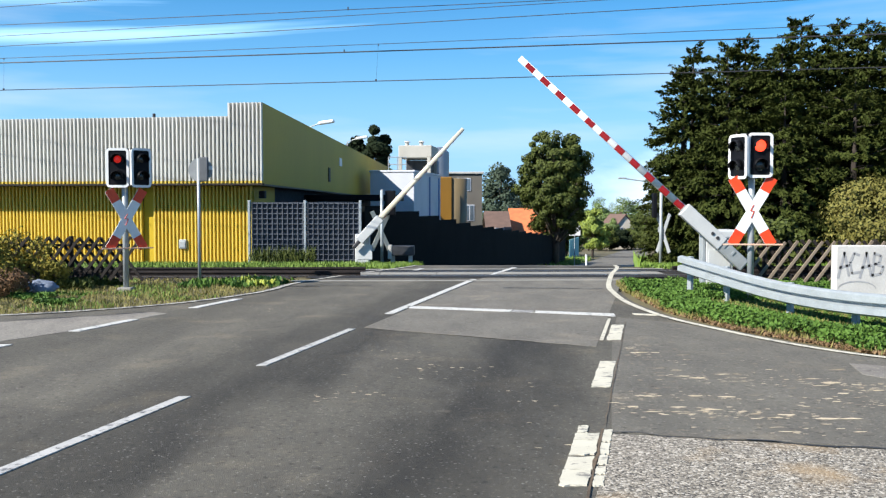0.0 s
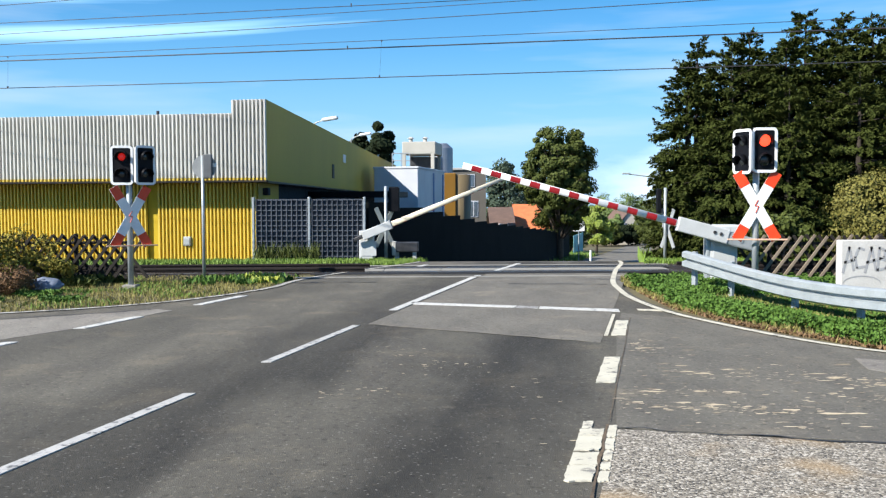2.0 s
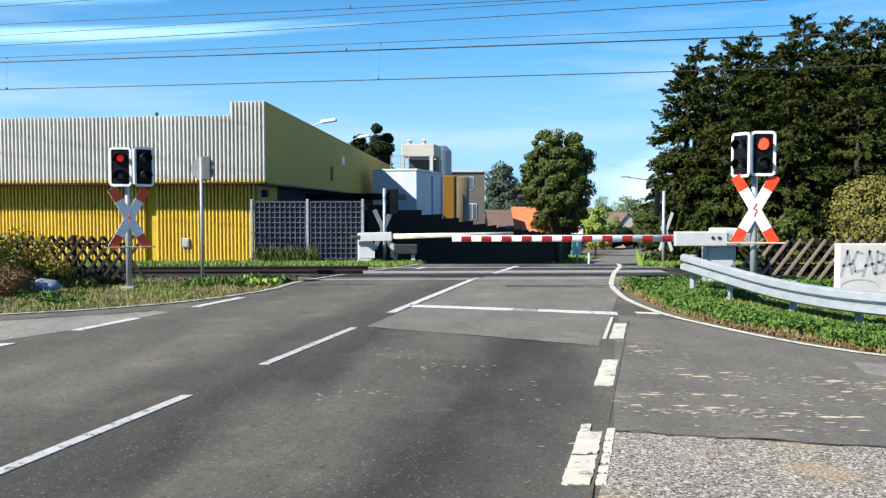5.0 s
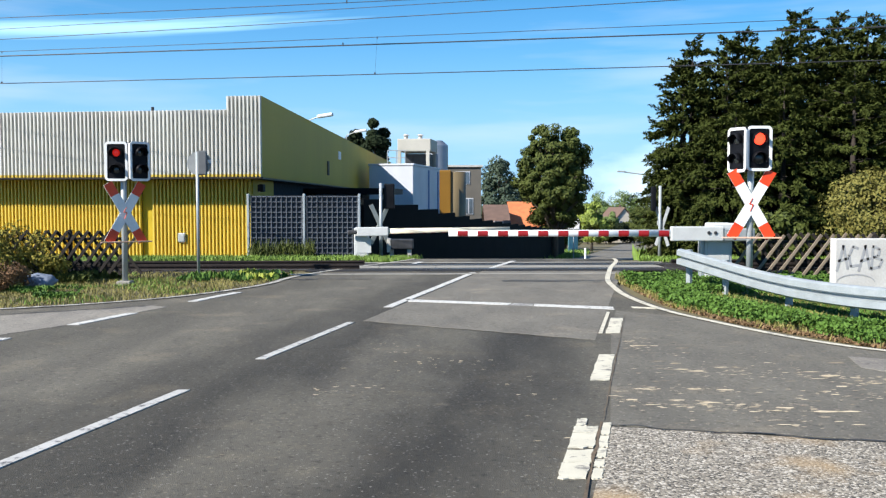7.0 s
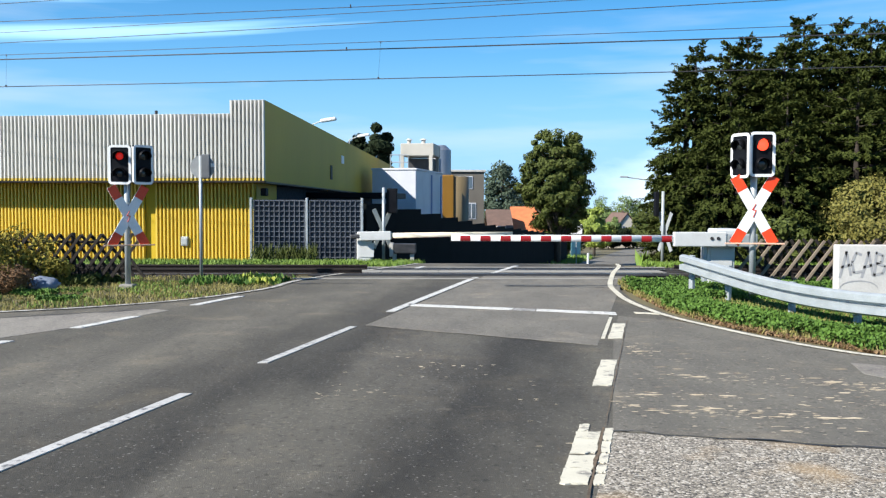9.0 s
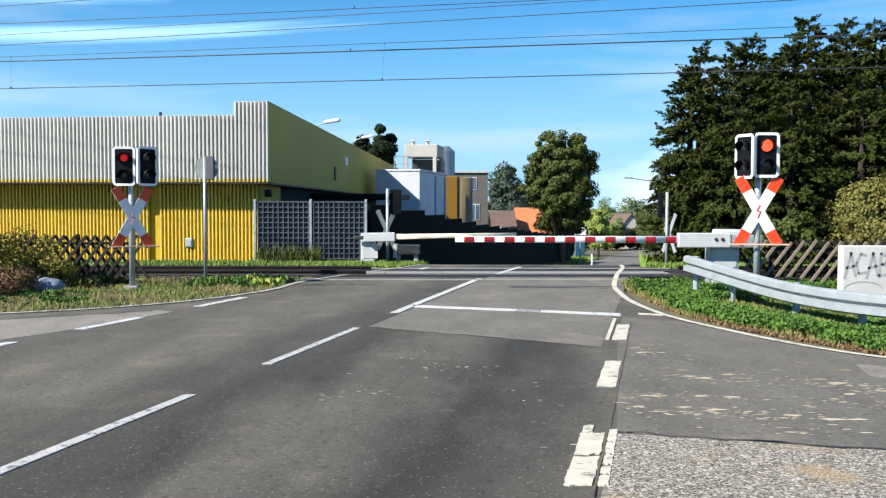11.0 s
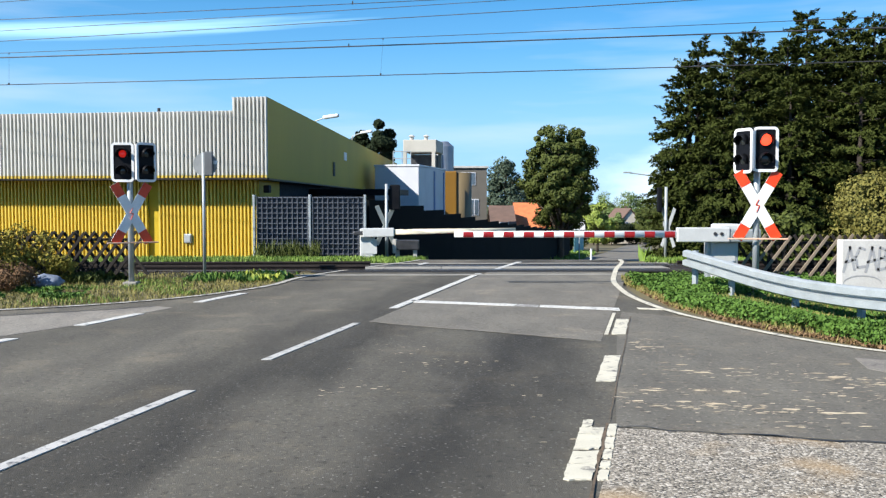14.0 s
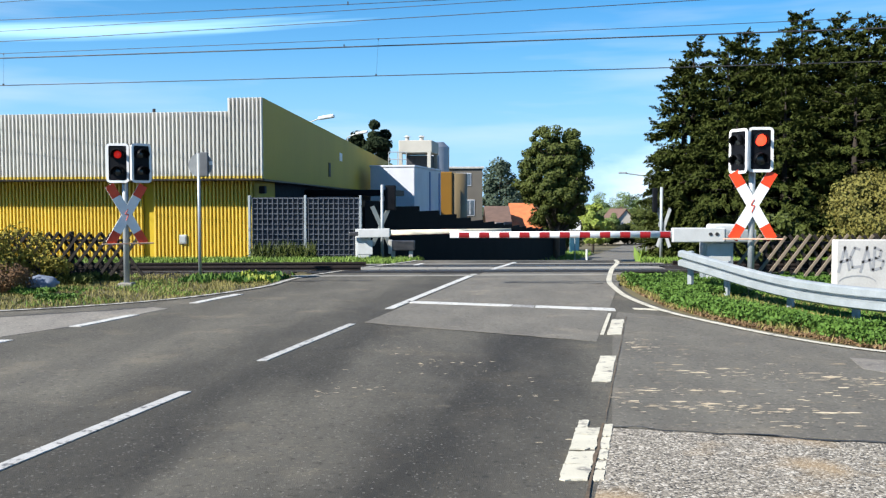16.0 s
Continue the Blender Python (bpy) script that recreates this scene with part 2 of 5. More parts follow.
LIGHT_LEAVES = mat("light_leaves", (0.24, 0.3, 0.045), (0.08, 0.13, 0.02), 0.6, scale=0.3, fine=4, bump=0, each=0.6)
WITHERED = mat("withered", (0.16, 0.085, 0.035), (0.04, 0.025, 0.012), 0.8, bump=0, each=0.5)
BARK = mat("bark", (0.13, 0.1, 0.075), (0.05, 0.04, 0.03), 0.95, scale=5, fine=30, stretch=(1, 1, 0.2), bump=0.8)
ZINC = mat("galvanised_steel", (0.43, 0.47, 0.48), (0.32, 0.355, 0.365), 0.5, 0.3, scale=4, fine=40, bump=0.05)
GREY_METAL = mat("grey_metal", (0.38, 0.4, 0.4), (0.28, 0.3, 0.3), 0.5, 0.2, scale=5, fine=50, bump=0.05)
CABINET = mat("grey_cabinet", (0.56, 0.57, 0.56), (0.46, 0.47, 0.46), 0.55, scale=3, fine=50, bump=0.05)
DARK_BARK = mat("dark_bark", (0.045, 0.035, 0.027), (0.018, 0.014, 0.011), 0.95, scale=5, fine=30, stretch=(1, 1, 0.2), bump=0.8)
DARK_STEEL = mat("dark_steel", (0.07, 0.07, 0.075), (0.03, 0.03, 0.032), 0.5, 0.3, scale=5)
BLACK = mat("black_housing", (0.006, 0.0065, 0.009), (0.003, 0.0035, 0.005), 0.55, spec=0.15, scale=6, bump=0.03)
WHITE = mat("white_enamel", (0.82, 0.83, 0.82), (0.68, 0.69, 0.68), 0.4, scale=4, fine=50, bump=0.04)
CREAM = mat("cream_beam", (0.82, 0.76, 0.6), (0.68, 0.6, 0.44), 0.5, scale=3, fine=50, bump=0.04)
RED = mat("red_film", (0.34, 0.012, 0.014), (0.24, 0.008, 0.011), 0.4, scale=6, fine=60, bump=0.03)
SIGN_RED = mat("sign_red", (0.74, 0.065, 0.012), (0.58, 0.04, 0.008), 0.4, scale=6, fine=60, bump=0.03)
LAMP_RED = mat("lit_red_lens", (1.0, 0.06, 0.025), (1.0, 0.045, 0.02), 0.3, glow=1.5, bump=0)
LAMP_DIM = mat("weakly_lit_red_lens", (0.8, 0.02, 0.012), (0.5, 0.012, 0.008), 0.3, glow=0.22, bump=0)
LENS = mat("dark_lens", (0.03, 0.035, 0.035), (0.015, 0.018, 0.018), 0.12, bump=0)
RUST = mat("rusty_rail", (0.03, 0.021, 0.017), (0.013, 0.009, 0.008), 0.8, 0.3, scale=4, fine=40)
RAIL_TOP = mat("bright_rail_head", (0.6, 0.58, 0.55), (0.45, 0.42, 0.4), 0.3, 0.9, scale=4)
RUBBER = mat("rubber_panel", (0.034, 0.034, 0.035), (0.018, 0.018, 0.019), 0.9, spec=0.2, scale=3, fine=40)
CONCRETE = mat("concrete", (0.55, 0.53, 0.49), (0.38, 0.37, 0.34), 0.9, scale=2.5, fine=45, bump=0.3)
JOINT_SAND = mat("sandy_joint", (0.26, 0.23, 0.18), (0.16, 0.14, 0.11), 0.95, scale=4, fine=40)
EARTH = mat("brown_joint_dirt", (0.17, 0.12, 0.075), (0.06, 0.045, 0.03), 0.95, scale=9, fine=40)
SAND = mat("sandy_leaf_litter", (0.6, 0.5, 0.35), (0.32, 0.24, 0.14), 0.95, scale=9, fine=60, bump=0.3, each=0.5)
EDGE_CONCRETE = mat("worn_deck_concrete", (0.29, 0.275, 0.24), (0.2, 0.19, 0.165), 0.9, scale=2.5, fine=45, bump=0.3)
TIMBER = mat("grey_timber", (0.3, 0.25, 0.18), (0.16, 0.12, 0.085), 0.85, scale=4, fine=30, stretch=(1, 1, 0.3), bump=0.3)
DARK_TIMBER = mat("dark_timber", (0.018, 0.0125, 0.009), (0.008, 0.0055, 0.004), 0.85, scale=4, fine=30, bump=0.3)
CLAD_WHITE = mat("pale_sheet_cladding", (0.59, 0.585, 0.545), (0.47, 0.465, 0.43), 0.5, 0.0, scale=0.8, fine=30, stretch=(1, 1, 0.15), bump=0.03)
CLAD_YELLOW = mat("yellow_sheet_cladding", (0.7, 0.52, 0.075), (0.55, 0.39, 0.045), 0.45, scale=0.8, fine=30, stretch=(1, 1, 0.2), bump=0.03)
OCHRE = mat("ochre_sheet_cladding", (0.5, 0.355, 0.02), (0.42, 0.3, 0.016), 0.6, spec=0.25, scale=0.4, fine=20, stretch=(1, 1, 0.2), bump=0.03)
SHEET_WHITE = mat("white_sheet", (0.6, 0.62, 0.66), (0.5, 0.52, 0.56), 0.5, scale=0.8, fine=20, bump=0.03)
SILO = mat("silo_metal", (0.3, 0.34, 0.4), (0.22, 0.25, 0.3), 0.35, 0.6, scale=0.8, bump=0.02)
# orange and tan both darkened to stand in for shade on the store
ORANGE_IN_SHADE = mat("shade_darkened_orange_sheet", (0.25, 0.125, 0.012), (0.2, 0.1, 0.01), 0.5, scale=0.6, bump=0.03)
TAN_IN_SHADE = mat("shade_darkened_tan_sheet", (0.18, 0.138, 0.072), (0.15, 0.112, 0.06), 0.5, scale=0.6, bump=0.03)
TOWER_CREAM = mat("cream_tower_paint", (0.46, 0.44, 0.38), (0.36, 0.34, 0.29), 0.6, scale=0.8, fine=20, bump=0.05)
RENDER = mat("grey_render", (0.14, 0.128, 0.108), (0.105, 0.096, 0.082), 0.9, scale=0.8, fine=25, bump=0.15)
ROOF_TILE = mat("clay_tiles", (0.62, 0.2, 0.07), (0.46, 0.13, 0.05), 0.8, scale=1.5, fine=12, bump=0.4)
ROOF_BROWN = mat("brown_tiles", (0.17, 0.105, 0.08), (0.1, 0.066, 0.052), 0.85, scale=1.5, fine=12, bump=0.4)
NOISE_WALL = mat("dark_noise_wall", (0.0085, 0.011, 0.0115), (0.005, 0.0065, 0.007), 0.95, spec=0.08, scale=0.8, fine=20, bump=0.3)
GRID = mat("blue_grey_grid", (0.12, 0.135, 0.16), (0.08, 0.09, 0.11), 0.6, scale=2, fine=30, bump=0.1)
GRID_BACK = mat("dark_infill", (0.05, 0.06, 0.075), (0.032, 0.038, 0.048), 0.9, scale=3, fine=30)
TEAL = mat("teal_fence", (0.25, 0.5, 0.5), (0.17, 0.38, 0.4), 0.7, scale=1, fine=20)
PLASTER = mat("pale_plaster", (0.6, 0.55, 0.47), (0.5, 0.45, 0.38), 0.9, scale=0.8, fine=20)
GLASS = mat("window_glass", (0.1, 0.13, 0.16), (0.06, 0.08, 0.1), 0.05, spec=0.9, bump=0)
BLUE_BAG = mat("grey_blue_sacking", (0.24, 0.28, 0.36), (0.1, 0.125, 0.17), 0.7, scale=6, fine=30, bump=0.4)
SCRAWL = mat("grey_spray_paint", (0.3, 0.3, 0.31), (0.4, 0.4, 0.4), 0.8, scale=8)


# ---- builders ----
def bm_new():
    return bmesh.new()


def box(bm, x0, x1, y0, y1, z0, z1, bevel=0.0, m=None):
    made = bmesh.ops.create_cube(bm, size=1.0)["verts"]
    for v in made:
        v.co = Vector(((x0 + x1) / 2 + v.co.x * (x1 - x0), (y0 + y1) / 2 + v.co.y * (y1 - y0), (z0 + z1) / 2 + v.co.z * (z1 - z0)))
    if bevel:
        edges = list({e for v in made for e in v.link_edges})
        out = bmesh.ops.bevel(bm, geom=edges, offset=bevel, segments=2, affect="EDGES", profile=0.5)
        made = list({v for f in out["faces"] for v in f.verts} | {v for v in made if v.is_valid})
    if m is not None:
        bmesh.ops.transform(bm, matrix=m, verts=made)
    return bm


def rod(bm, p, q, r, r2=None, seg=10):
    p, q = Vector(p), Vector(q)
    way = q - p
    m = Matrix.Translation((p + q) / 2) @ way.to_track_quat("Z", "Y").to_matrix().to_4x4()
    bmesh.ops.create_cone(bm, cap_ends=True, segments=seg, radius1=r, radius2=r if r2 is None else r2, depth=way.length, matrix=m)
    return bm


def link(name, bm, material, smooth=False):
    me = bpy.data.meshes.new(name)
    bm.normal_update()
    bm.to_mesh(me)
    bm.free()
    me.materials.append(material)
    if smooth:
        for f in me.polygons:
            f.use_smooth = True
    return new(name, me)


def part(name, bm, material, parent, label="", smooth=False, at=None):
    ob = link(name, bm, material, smooth)
    ob.parent = parent
    if at is not None:
        ob.matrix_basis = at
    return tagged(ob, label)


def piece(name, mesh, parent, at):
    ob = new(name, mesh)
    ob.parent = parent
    ob.matrix_basis = at
    return ob


def thing(name, label, category, m, group="", kind=""):
    ob = new(name)
    ob.empty_display_size = 0.3
    ob.matrix_basis = m
    return tagged(ob, label, category, group, kind)


def mesh_of(verts, faces, name):
    me = bpy.data.meshes.new(name)
    me.from_pydata([tuple(v) for v in verts], [], faces)
    me.update()
    return me


def slab(points, z0, z1, name):
    """A flat slab over an outline, given anticlockwise."""
    bm = bm_new()
    top = bm.faces.new([bm.verts.new((x, y, z1)) for x, y in points])
    low = bmesh.ops.extrude_face_region(bm, geom=[top])
    for v in low["geom"]:
        if isinstance(v, bmesh.types.BMVert):
            v.co.z = z0
    bmesh.ops.recalc_face_normals(bm, faces=bm.faces[:])
    bmesh.ops.triangulate(bm, faces=bm.faces[:])
    return bm


LIE = [(-60, 0), (26.4, 0), (28, -0.09), (31, -0.32), (36, -0.78), (60, -2.9), (115, -4.94), (230, -9.1), (400, -13), (900, -20), (4000, -30)]


def lie(y):
    """The height of the land, which falls away behind the railway."""
    return float(np.interp(y, [a for a, b in LIE], [b for a, b in LIE]))


ROAD = 0.2236  # sideways run of the road for each metre ahead


def mid_x(y):
    return -2.77 + ROAD * (y - 5.72)


# ---- ground, road ----
xs = [-4000, -1200, -400, -150, -60] + list(range(-30, 61, 3)) + [90, 150, 400, 1200, 4000]
ys = [-4000, -1000, -200, -60] + list(range(-20, 26, 3)) + [26.4, 28, 29.5, 31, 33.5, 36, 42, 48, 54, 60, 75, 90, 115, 150, 190, 230, 300, 400, 600, 900, 4000]
ground = new("ground", mesh_of(
    [(x, y, lie(y) - 0.05 + (0.02 * noise.noise((x * 0.3, y * 0.3, 0)) if abs(x) < 60 and abs(y) < 60 else 0)) for y in ys for x in xs],
    [(j * len(xs) + i, j * len(xs) + i + 1, (j + 1) * len(xs) + i + 1, (j + 1) * len(xs) + i) for j in range(len(ys) - 1) for i in range(len(xs) - 1)], "ground"))
ground.data.materials.append(SOIL)
tagged(ground, "dry grassy soil falling away behind the railway", "ground", kind="structure")

EDGE_RIGHT = [(5.06, 26.4), (4.95, 25.3), (4.35, 23.0), (3.92, 20.9), (3.55, 19.0), (3.42, 17.5), (3.33, 16.2), (3.4, 14.6), (3.55, 13.6), (3.72, 13.0), (4.08, 11.8), (4.45, 10.9), (4.9, 10.2), (6.0, 9.3), (9.0, 8.0), (16.0, 6.5)]
EDGE_LEFT = [(-0.92, 26.4), (-1.1, 25.8), (-2.32, 23.1), (-3.2, 20.9), (-3.5, 19.6), (-3.56, 18.4), (-4.1, 17.0), (-4.7, 15.9), (-5.75, 14.85), (-6.82, 14.2), (-9.5, 13.0), (-16.0, 11.5)]


def run(points, off=0.0, step=0.35):
    """Points at even steps along a smoothed line, set off to its side."""
    pts = [Vector((x, y)) for x, y in points]
    for _ in range(2):
        out = [pts[0]]
        for a, b in zip(pts, pts[1:]):
            out += [a * 0.75 + b * 0.25, a * 0.25 + b * 0.75]
        pts = out + [pts[-1]]
    done = []
    for i, p in enumerate(pts):
        d = (pts[min(i + 1, len(pts) - 1)] - pts[max(i - 1, 0)]).normalized()
        done.append((p.x - d.y * off, p.y + d.x * off))
    return done


right_line, left_line = run(EDGE_RIGHT), run(EDGE_LEFT)
outline = [(16, -12)] + right_line[::-1] + left_line + [(-16, -12)]
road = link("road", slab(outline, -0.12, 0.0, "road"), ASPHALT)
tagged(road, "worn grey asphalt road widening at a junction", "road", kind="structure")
far_ys = [26.4, 28, 29.5, 31, 33.5, 36, 42, 48, 54, 60, 75, 90, 115, 150, 190, 230, 300, 400]
vs, fs = [], []
for y in far_ys:
    w = 2.9 + max(0.0, min(0.4, (y - 28) * 0.02))
    vs += [(mid_x(y) + 0.05 - w, y, lie(y) + 0.0), (mid_x(y) + 0.05 + w, y, lie(y) + 0.0)]
for i in range(len(far_ys) - 1):
    fs.append((2 * i, 2 * i + 1, 2 * i + 3, 2 * i + 2))
road_far = new("road_beyond", mesh_of(vs, fs, "road_beyond"))
road_far.data.materials.append(ASPHALT_PALE)
tagged(road_far, "pale asphalt road running downhill away", "road", kind="structure")


def lane(y0, y1, a, b):
    """A strip along the road: its outline between two offsets to the right of the middle line."""
    return [(mid_x(y0) + a, y0), (mid_x(y0) + b, y0), (mid_x(y1) + b, y1), (mid_x(y1) + a, y1)]


def overlay(name, points, z, material, label, cat="road"):
    ob = link(name, slab(points, 0.0005, z, name), material)
    return tagged(ob, label, cat, kind="structure")


overlay("bay_surface", [(1.24, 6.75), (3.05, 6.3), (16, 3.6), (16, 6.4)] + right_line[::-1][1:26] + [(2.62, 13.9), (2.2, 12.0)], 0.004, ASPHALT_BAY, "grey asphalt lay-by strewn with sandy leaf litter")
overlay("grit_surface", [(0.62, 4.2), (0.2, 2.0), (-0.4, -6), (16, -6), (16, 3.5), (3.05, 6.24), (1.24, 6.7)], 0.004, GRIT, "coarse pale chippings rolled into the lay-by")
overlay("resurfaced_strip", [(mid_x(12.7) + 0.12, 12.7), (mid_x(10.93) + 3.42, 10.93), (mid_x(21.9) + 3.42, 21.9), (mid_x(21.9) + 0.12, 21.9)], 0.004, ASPHALT_PALE, "paler resurfaced patch of asphalt before the crossing")
overlay("side_road_surface", [(-16, 8.0), (-5.6, 11.1), (-4.9, 12.5), (-4.3, 14.4), (-4.6, 14.6), (-6.4, 13.3), (-16, 10.2)], 0.004, SIDE_ROAD, "pale worn asphalt of a side road")


overlay("repair_patch", [(4.15, 9.1), (4.45, 8.55), (8, 7.6), (8, 8.1), (5.2, 9.2), (4.3, 9.75)], 0.008, SIDE_ROAD, "pale repair patch in the lay-by asphalt")


def mark(name, points, material=None, z=0.009, label="worn white painted road line"):
    return overlay(name, points, z, material or PAINT, label, "road marking")


for y0, y1 in ((5.1, 8.02), (9.61, 12.55)):
    mark("centre_dash", lane(y0, y1, -0.05, 0.055), DULL_PAINT)
mark("centre_line", lane(14.35, 21.3, -0.07, 0.07))
mark("centre_line", [(1.14, 22.72), (1.28, 22.72), (2.03, 25.4), (1.89, 25.4)], z=0.016)
mark("centre_line", [(-0.8, 24.3), (-0.66, 24.3), (-0.5, 25.0), (-0.64, 25.0)], z=0.016)
def chunk(gen, u0, u1, y0, y1, jag=0.014):
    """The outline of a cracked plate of marking along the lane, with broken edges."""
    n = 5
    near = [(u0 + (u1 - u0) * k / n, y0 + gen.uniform(-jag, jag)) for k in range(n)]
    right = [(u1 + gen.uniform(-jag, jag) * 0.5, y0 + (y1 - y0) * k / n) for k in range(n)]
    far = [(u1 - (u1 - u0) * k / n, y1 + gen.uniform(-jag, jag)) for k in range(n)]
    left = [(u0 + gen.uniform(-jag, jag) * 0.5, y1 - (y1 - y0) * k / n) for k in range(n)]
    return [(mid_x(y) + u, y) for u, y in near + right + far + left]


CHUNKS = np.random.default_rng(31)
for cuts in ((5.42, 5.76, 6.06, 6.11, 6.5, 6.7), (8.45, 8.8, 9.88), (11.5, 12.3, 12.98)):
    for y0, y1 in zip(cuts, cuts[1:]):
        if y1 - y0 > 0.1:
            mark("edge_block", chunk(CHUNKS, 3.52, 3.695, y0 + 0.006, y1 - 0.006), OLD_PAINT, label="thick yellowed white block marking, cracked")
mark("edge_block", chunk(CHUNKS, 3.525, 3.6, 6.71, 6.93), OLD_PAINT, label="broken end of a thick white block marking")
for y0, y1 in ((5.42, 5.62), (5.66, 5.82), (5.88, 6.1), (6.13, 6.42), (6.46, 6.8)):
    mark("edge_block", chunk(CHUNKS, 3.722, 3.785, y0, y1, 0.009), OLD_PAINT, label="narrow strip of cracked white marking")
mark("edge_block", lane(11.5, 13.7, 3.43, 3.48), OLD_PAINT, label="narrow strip of cracked white marking")
mark("stop_line", [(-0.55, 15.15), (1.05, 14.62), (1.12, 14.9), (-0.62, 15.5)])
mark("stop_line", [(1.07, 14.6), (1.42, 14.49), (1.46, 14.77), (1.13, 14.89)], worn("thin_road_paint", (0.5, 0.49, 0.46), (0.17, 0.16, 0.15), 0.52, 14.0))
mark("stop_line", [(1.44, 14.49), (2.62, 14.02), (2.66, 14.36), (1.48, 14.77)])
mark("stop_line", [(2.95, 14.25), (3.3, 14.1), (3.3, 14.25), (2.95, 14.4)], OLD_PAINT)
for y0, y1, a, b in ((15.2, 16.7, 0, 0), (12.3, 13.6, 0, 0), (10.2, 11.1, 0, 0)):
    xa, xb = -4.1 - (15.24 - y0) * 0.28, -4.1 - (15.24 - y1) * 0.28
    mark("side_dash", [(xa - 0.08, y0), (xa + 0.08, y0), (xb + 0.08, y1), (xb - 0.08, y1)])
for nm, edge, w, lab in (("edge_line", EDGE_RIGHT, 0.055, "curved white edge line"), ("edge_line", EDGE_LEFT, 0.06, "curved white edge line, worn")):
    s = 1 if edge is EDGE_LEFT else -1
    a, b = run(edge, s * 0.1), run(edge, s * (0.1 + 2 * w))
    n = len(a)
    bm = bm_new()
    va = [bm.verts.new((x, y, 0.016)) for x, y in a]
    vb = [bm.verts.new((x, y, 0.016)) for x, y in b]
    for i in range(n - 1):
        if a[i][1] < 27.5:
            bm.faces.new([va[i], va[i + 1], vb[i + 1], vb[i]] if s < 0 else [va[i], vb[i], vb[i + 1], va[i + 1]])
    bmesh.ops.recalc_face_normals(bm, faces=bm.faces[:])
    tagged(link(nm, bm, OLD_PAINT if edge is EDGE_RIGHT else FADED_PAINT), lab, "road marking", kind="structure")


def crack_or_shadow(points, w, seed, label="dark sealed joint in the asphalt", rough=0.03, material=None):
    """A thin wandering dark seam, or a painted shadow line."""
    gen = np.random.default_rng(seed)
    bm = bm_new()
    row = []
    for (xa, ya), (xb, yb) in zip(points, points[1:]):
        n = max(2, int(math.hypot(xb - xa, yb - ya) / 0.18))
        d = Vector((xb - xa, yb - ya, 0)).normalized()
        sd = Vector((-d.y, d.x, 0))
        for i in range(n):
            c = Vector((xa + (xb - xa) * i / n, ya + (yb - ya) * i / n, 0.0115)) + sd * gen.normal(0, rough)
            ww = w * gen.uniform(0.4, 1.4)
            row.append((bm.verts.new(c - sd * ww), bm.verts.new(c + sd * ww)))
    for a, b in zip(row, row[1:]):
        bm.faces.new((a[0], b[0], b[1], a[1]))
    bmesh.ops.recalc_face_normals(bm, faces=bm.faces[:])
    for f in bm.faces:
        if f.normal.z < 0:
            f.normal_flip()
    return tagged(link("road_seam_or_shadow", bm, material or SEAM_AND_SHADOW), label, "road seam", kind="structure")


crack_or_shadow([(mid_x(4) + 3.708, 4.0), (mid_x(7) + 3.708, 7.0)], 0.01, 1, "earth filled joint between two markings", 0.004, EARTH)
crack_or_shadow([(mid_x(6.9) + 3.72, 6.9), (mid_x(13.5) + 3.71, 13.5)], 0.0035, 2, "earth filled joint beside the markings", 0.003, EARTH)
crack_or_shadow([(mid_x(12.7) + 0.1, 12.68), (mid_x(10.93) + 3.4, 10.91)], 0.012, 3, "pale sandy joint across the lane", 0.02, JOINT_SAND)
# dark strip painted where the lowered barrier casts its shadow
crack_or_shadow([(1.25, 19.0), (2.4, 18.9), (3.45, 18.75)], 0.035, 41, "dark line painted as the shadow of the lowered barrier", 0.012)
crack_or_shadow([(1.24, 6.73), (3.05, 6.27), (6.5, 5.45)], 0.012, 4)
crack_or_shadow([(mid_x(19.4) - 3.2, 19.6), (mid_x(19.4) - 1.6, 19.5)], 0.03, 5, rough=0.02)
crack_or_shadow([(-3.4, 19.5), (-2.4, 19.3)], 0.05, 6, rough=0.02)
crack_or_shadow([(mid_x(21.8) - 3.2, 21.85), (mid_x(21.6) + 3.3, 21.6)], 0.012, 8)
crack_or_shadow([(-16, 10.25), (-6.4, 13.32), (-4.5, 14.6)], 0.02, 9)

# sandy smears and small pale chips lying on the lay-by
gen = np.random.default_rng(77)
bm = bm_new()


def flake(cx, cy, a, b, z):
    ring = [bm.verts.new((cx + a * math.cos(t) * gen.uniform(0.55, 1.25), cy + b * math.sin(t) * gen.uniform(0.55, 1.25), z)) for t in (6.283 * k / 9 for k in range(9))]
    bm.faces.new(ring)


for cx, cy, sx, sy, count in ((2.15, 10.7, 0.35, 0.6, 34), (2.7, 8.85, 0.5, 0.35, 26), (2.0, 8.05, 0.45, 0.2, 22), (2.1, 7.4, 0.45, 0.18, 30), (2.7, 7.25, 0.45, 0.2, 22), (3.65, 8.6, 0.3, 0.3, 26), (3.95, 8.35, 0.4, 0.25, 26), (1.45, 7.6, 0.2, 0.3, 14), (3.5, 7.8, 0.6, 0.3, 26), (1.75, 11.6, 0.3, 0.8, 22), (4.6, 7.6, 0.7, 0.3, 24), (3.1, 9.6, 1.2, 0.9, 12), (2.6, 6.75, 1.2, 0.25, 26)):
    for k in range(2 * count):
        x, y = cx + gen.normal(0, 0.62 * sx), cy + gen.normal(0, 0.55 * sy)
        if x < mid_x(y) + 3.75 or y < 6.95 - 0.24 * (x - 1.2) or y > 12.5:
            continue
        a = gen.uniform(0.012, 0.035) * (2.6 if k % 8 == 0 else 1)
        flake(x, y, a, a * gen.uniform(0.18, 0.45), 0.0065 + 0.0004 * (k % 5))
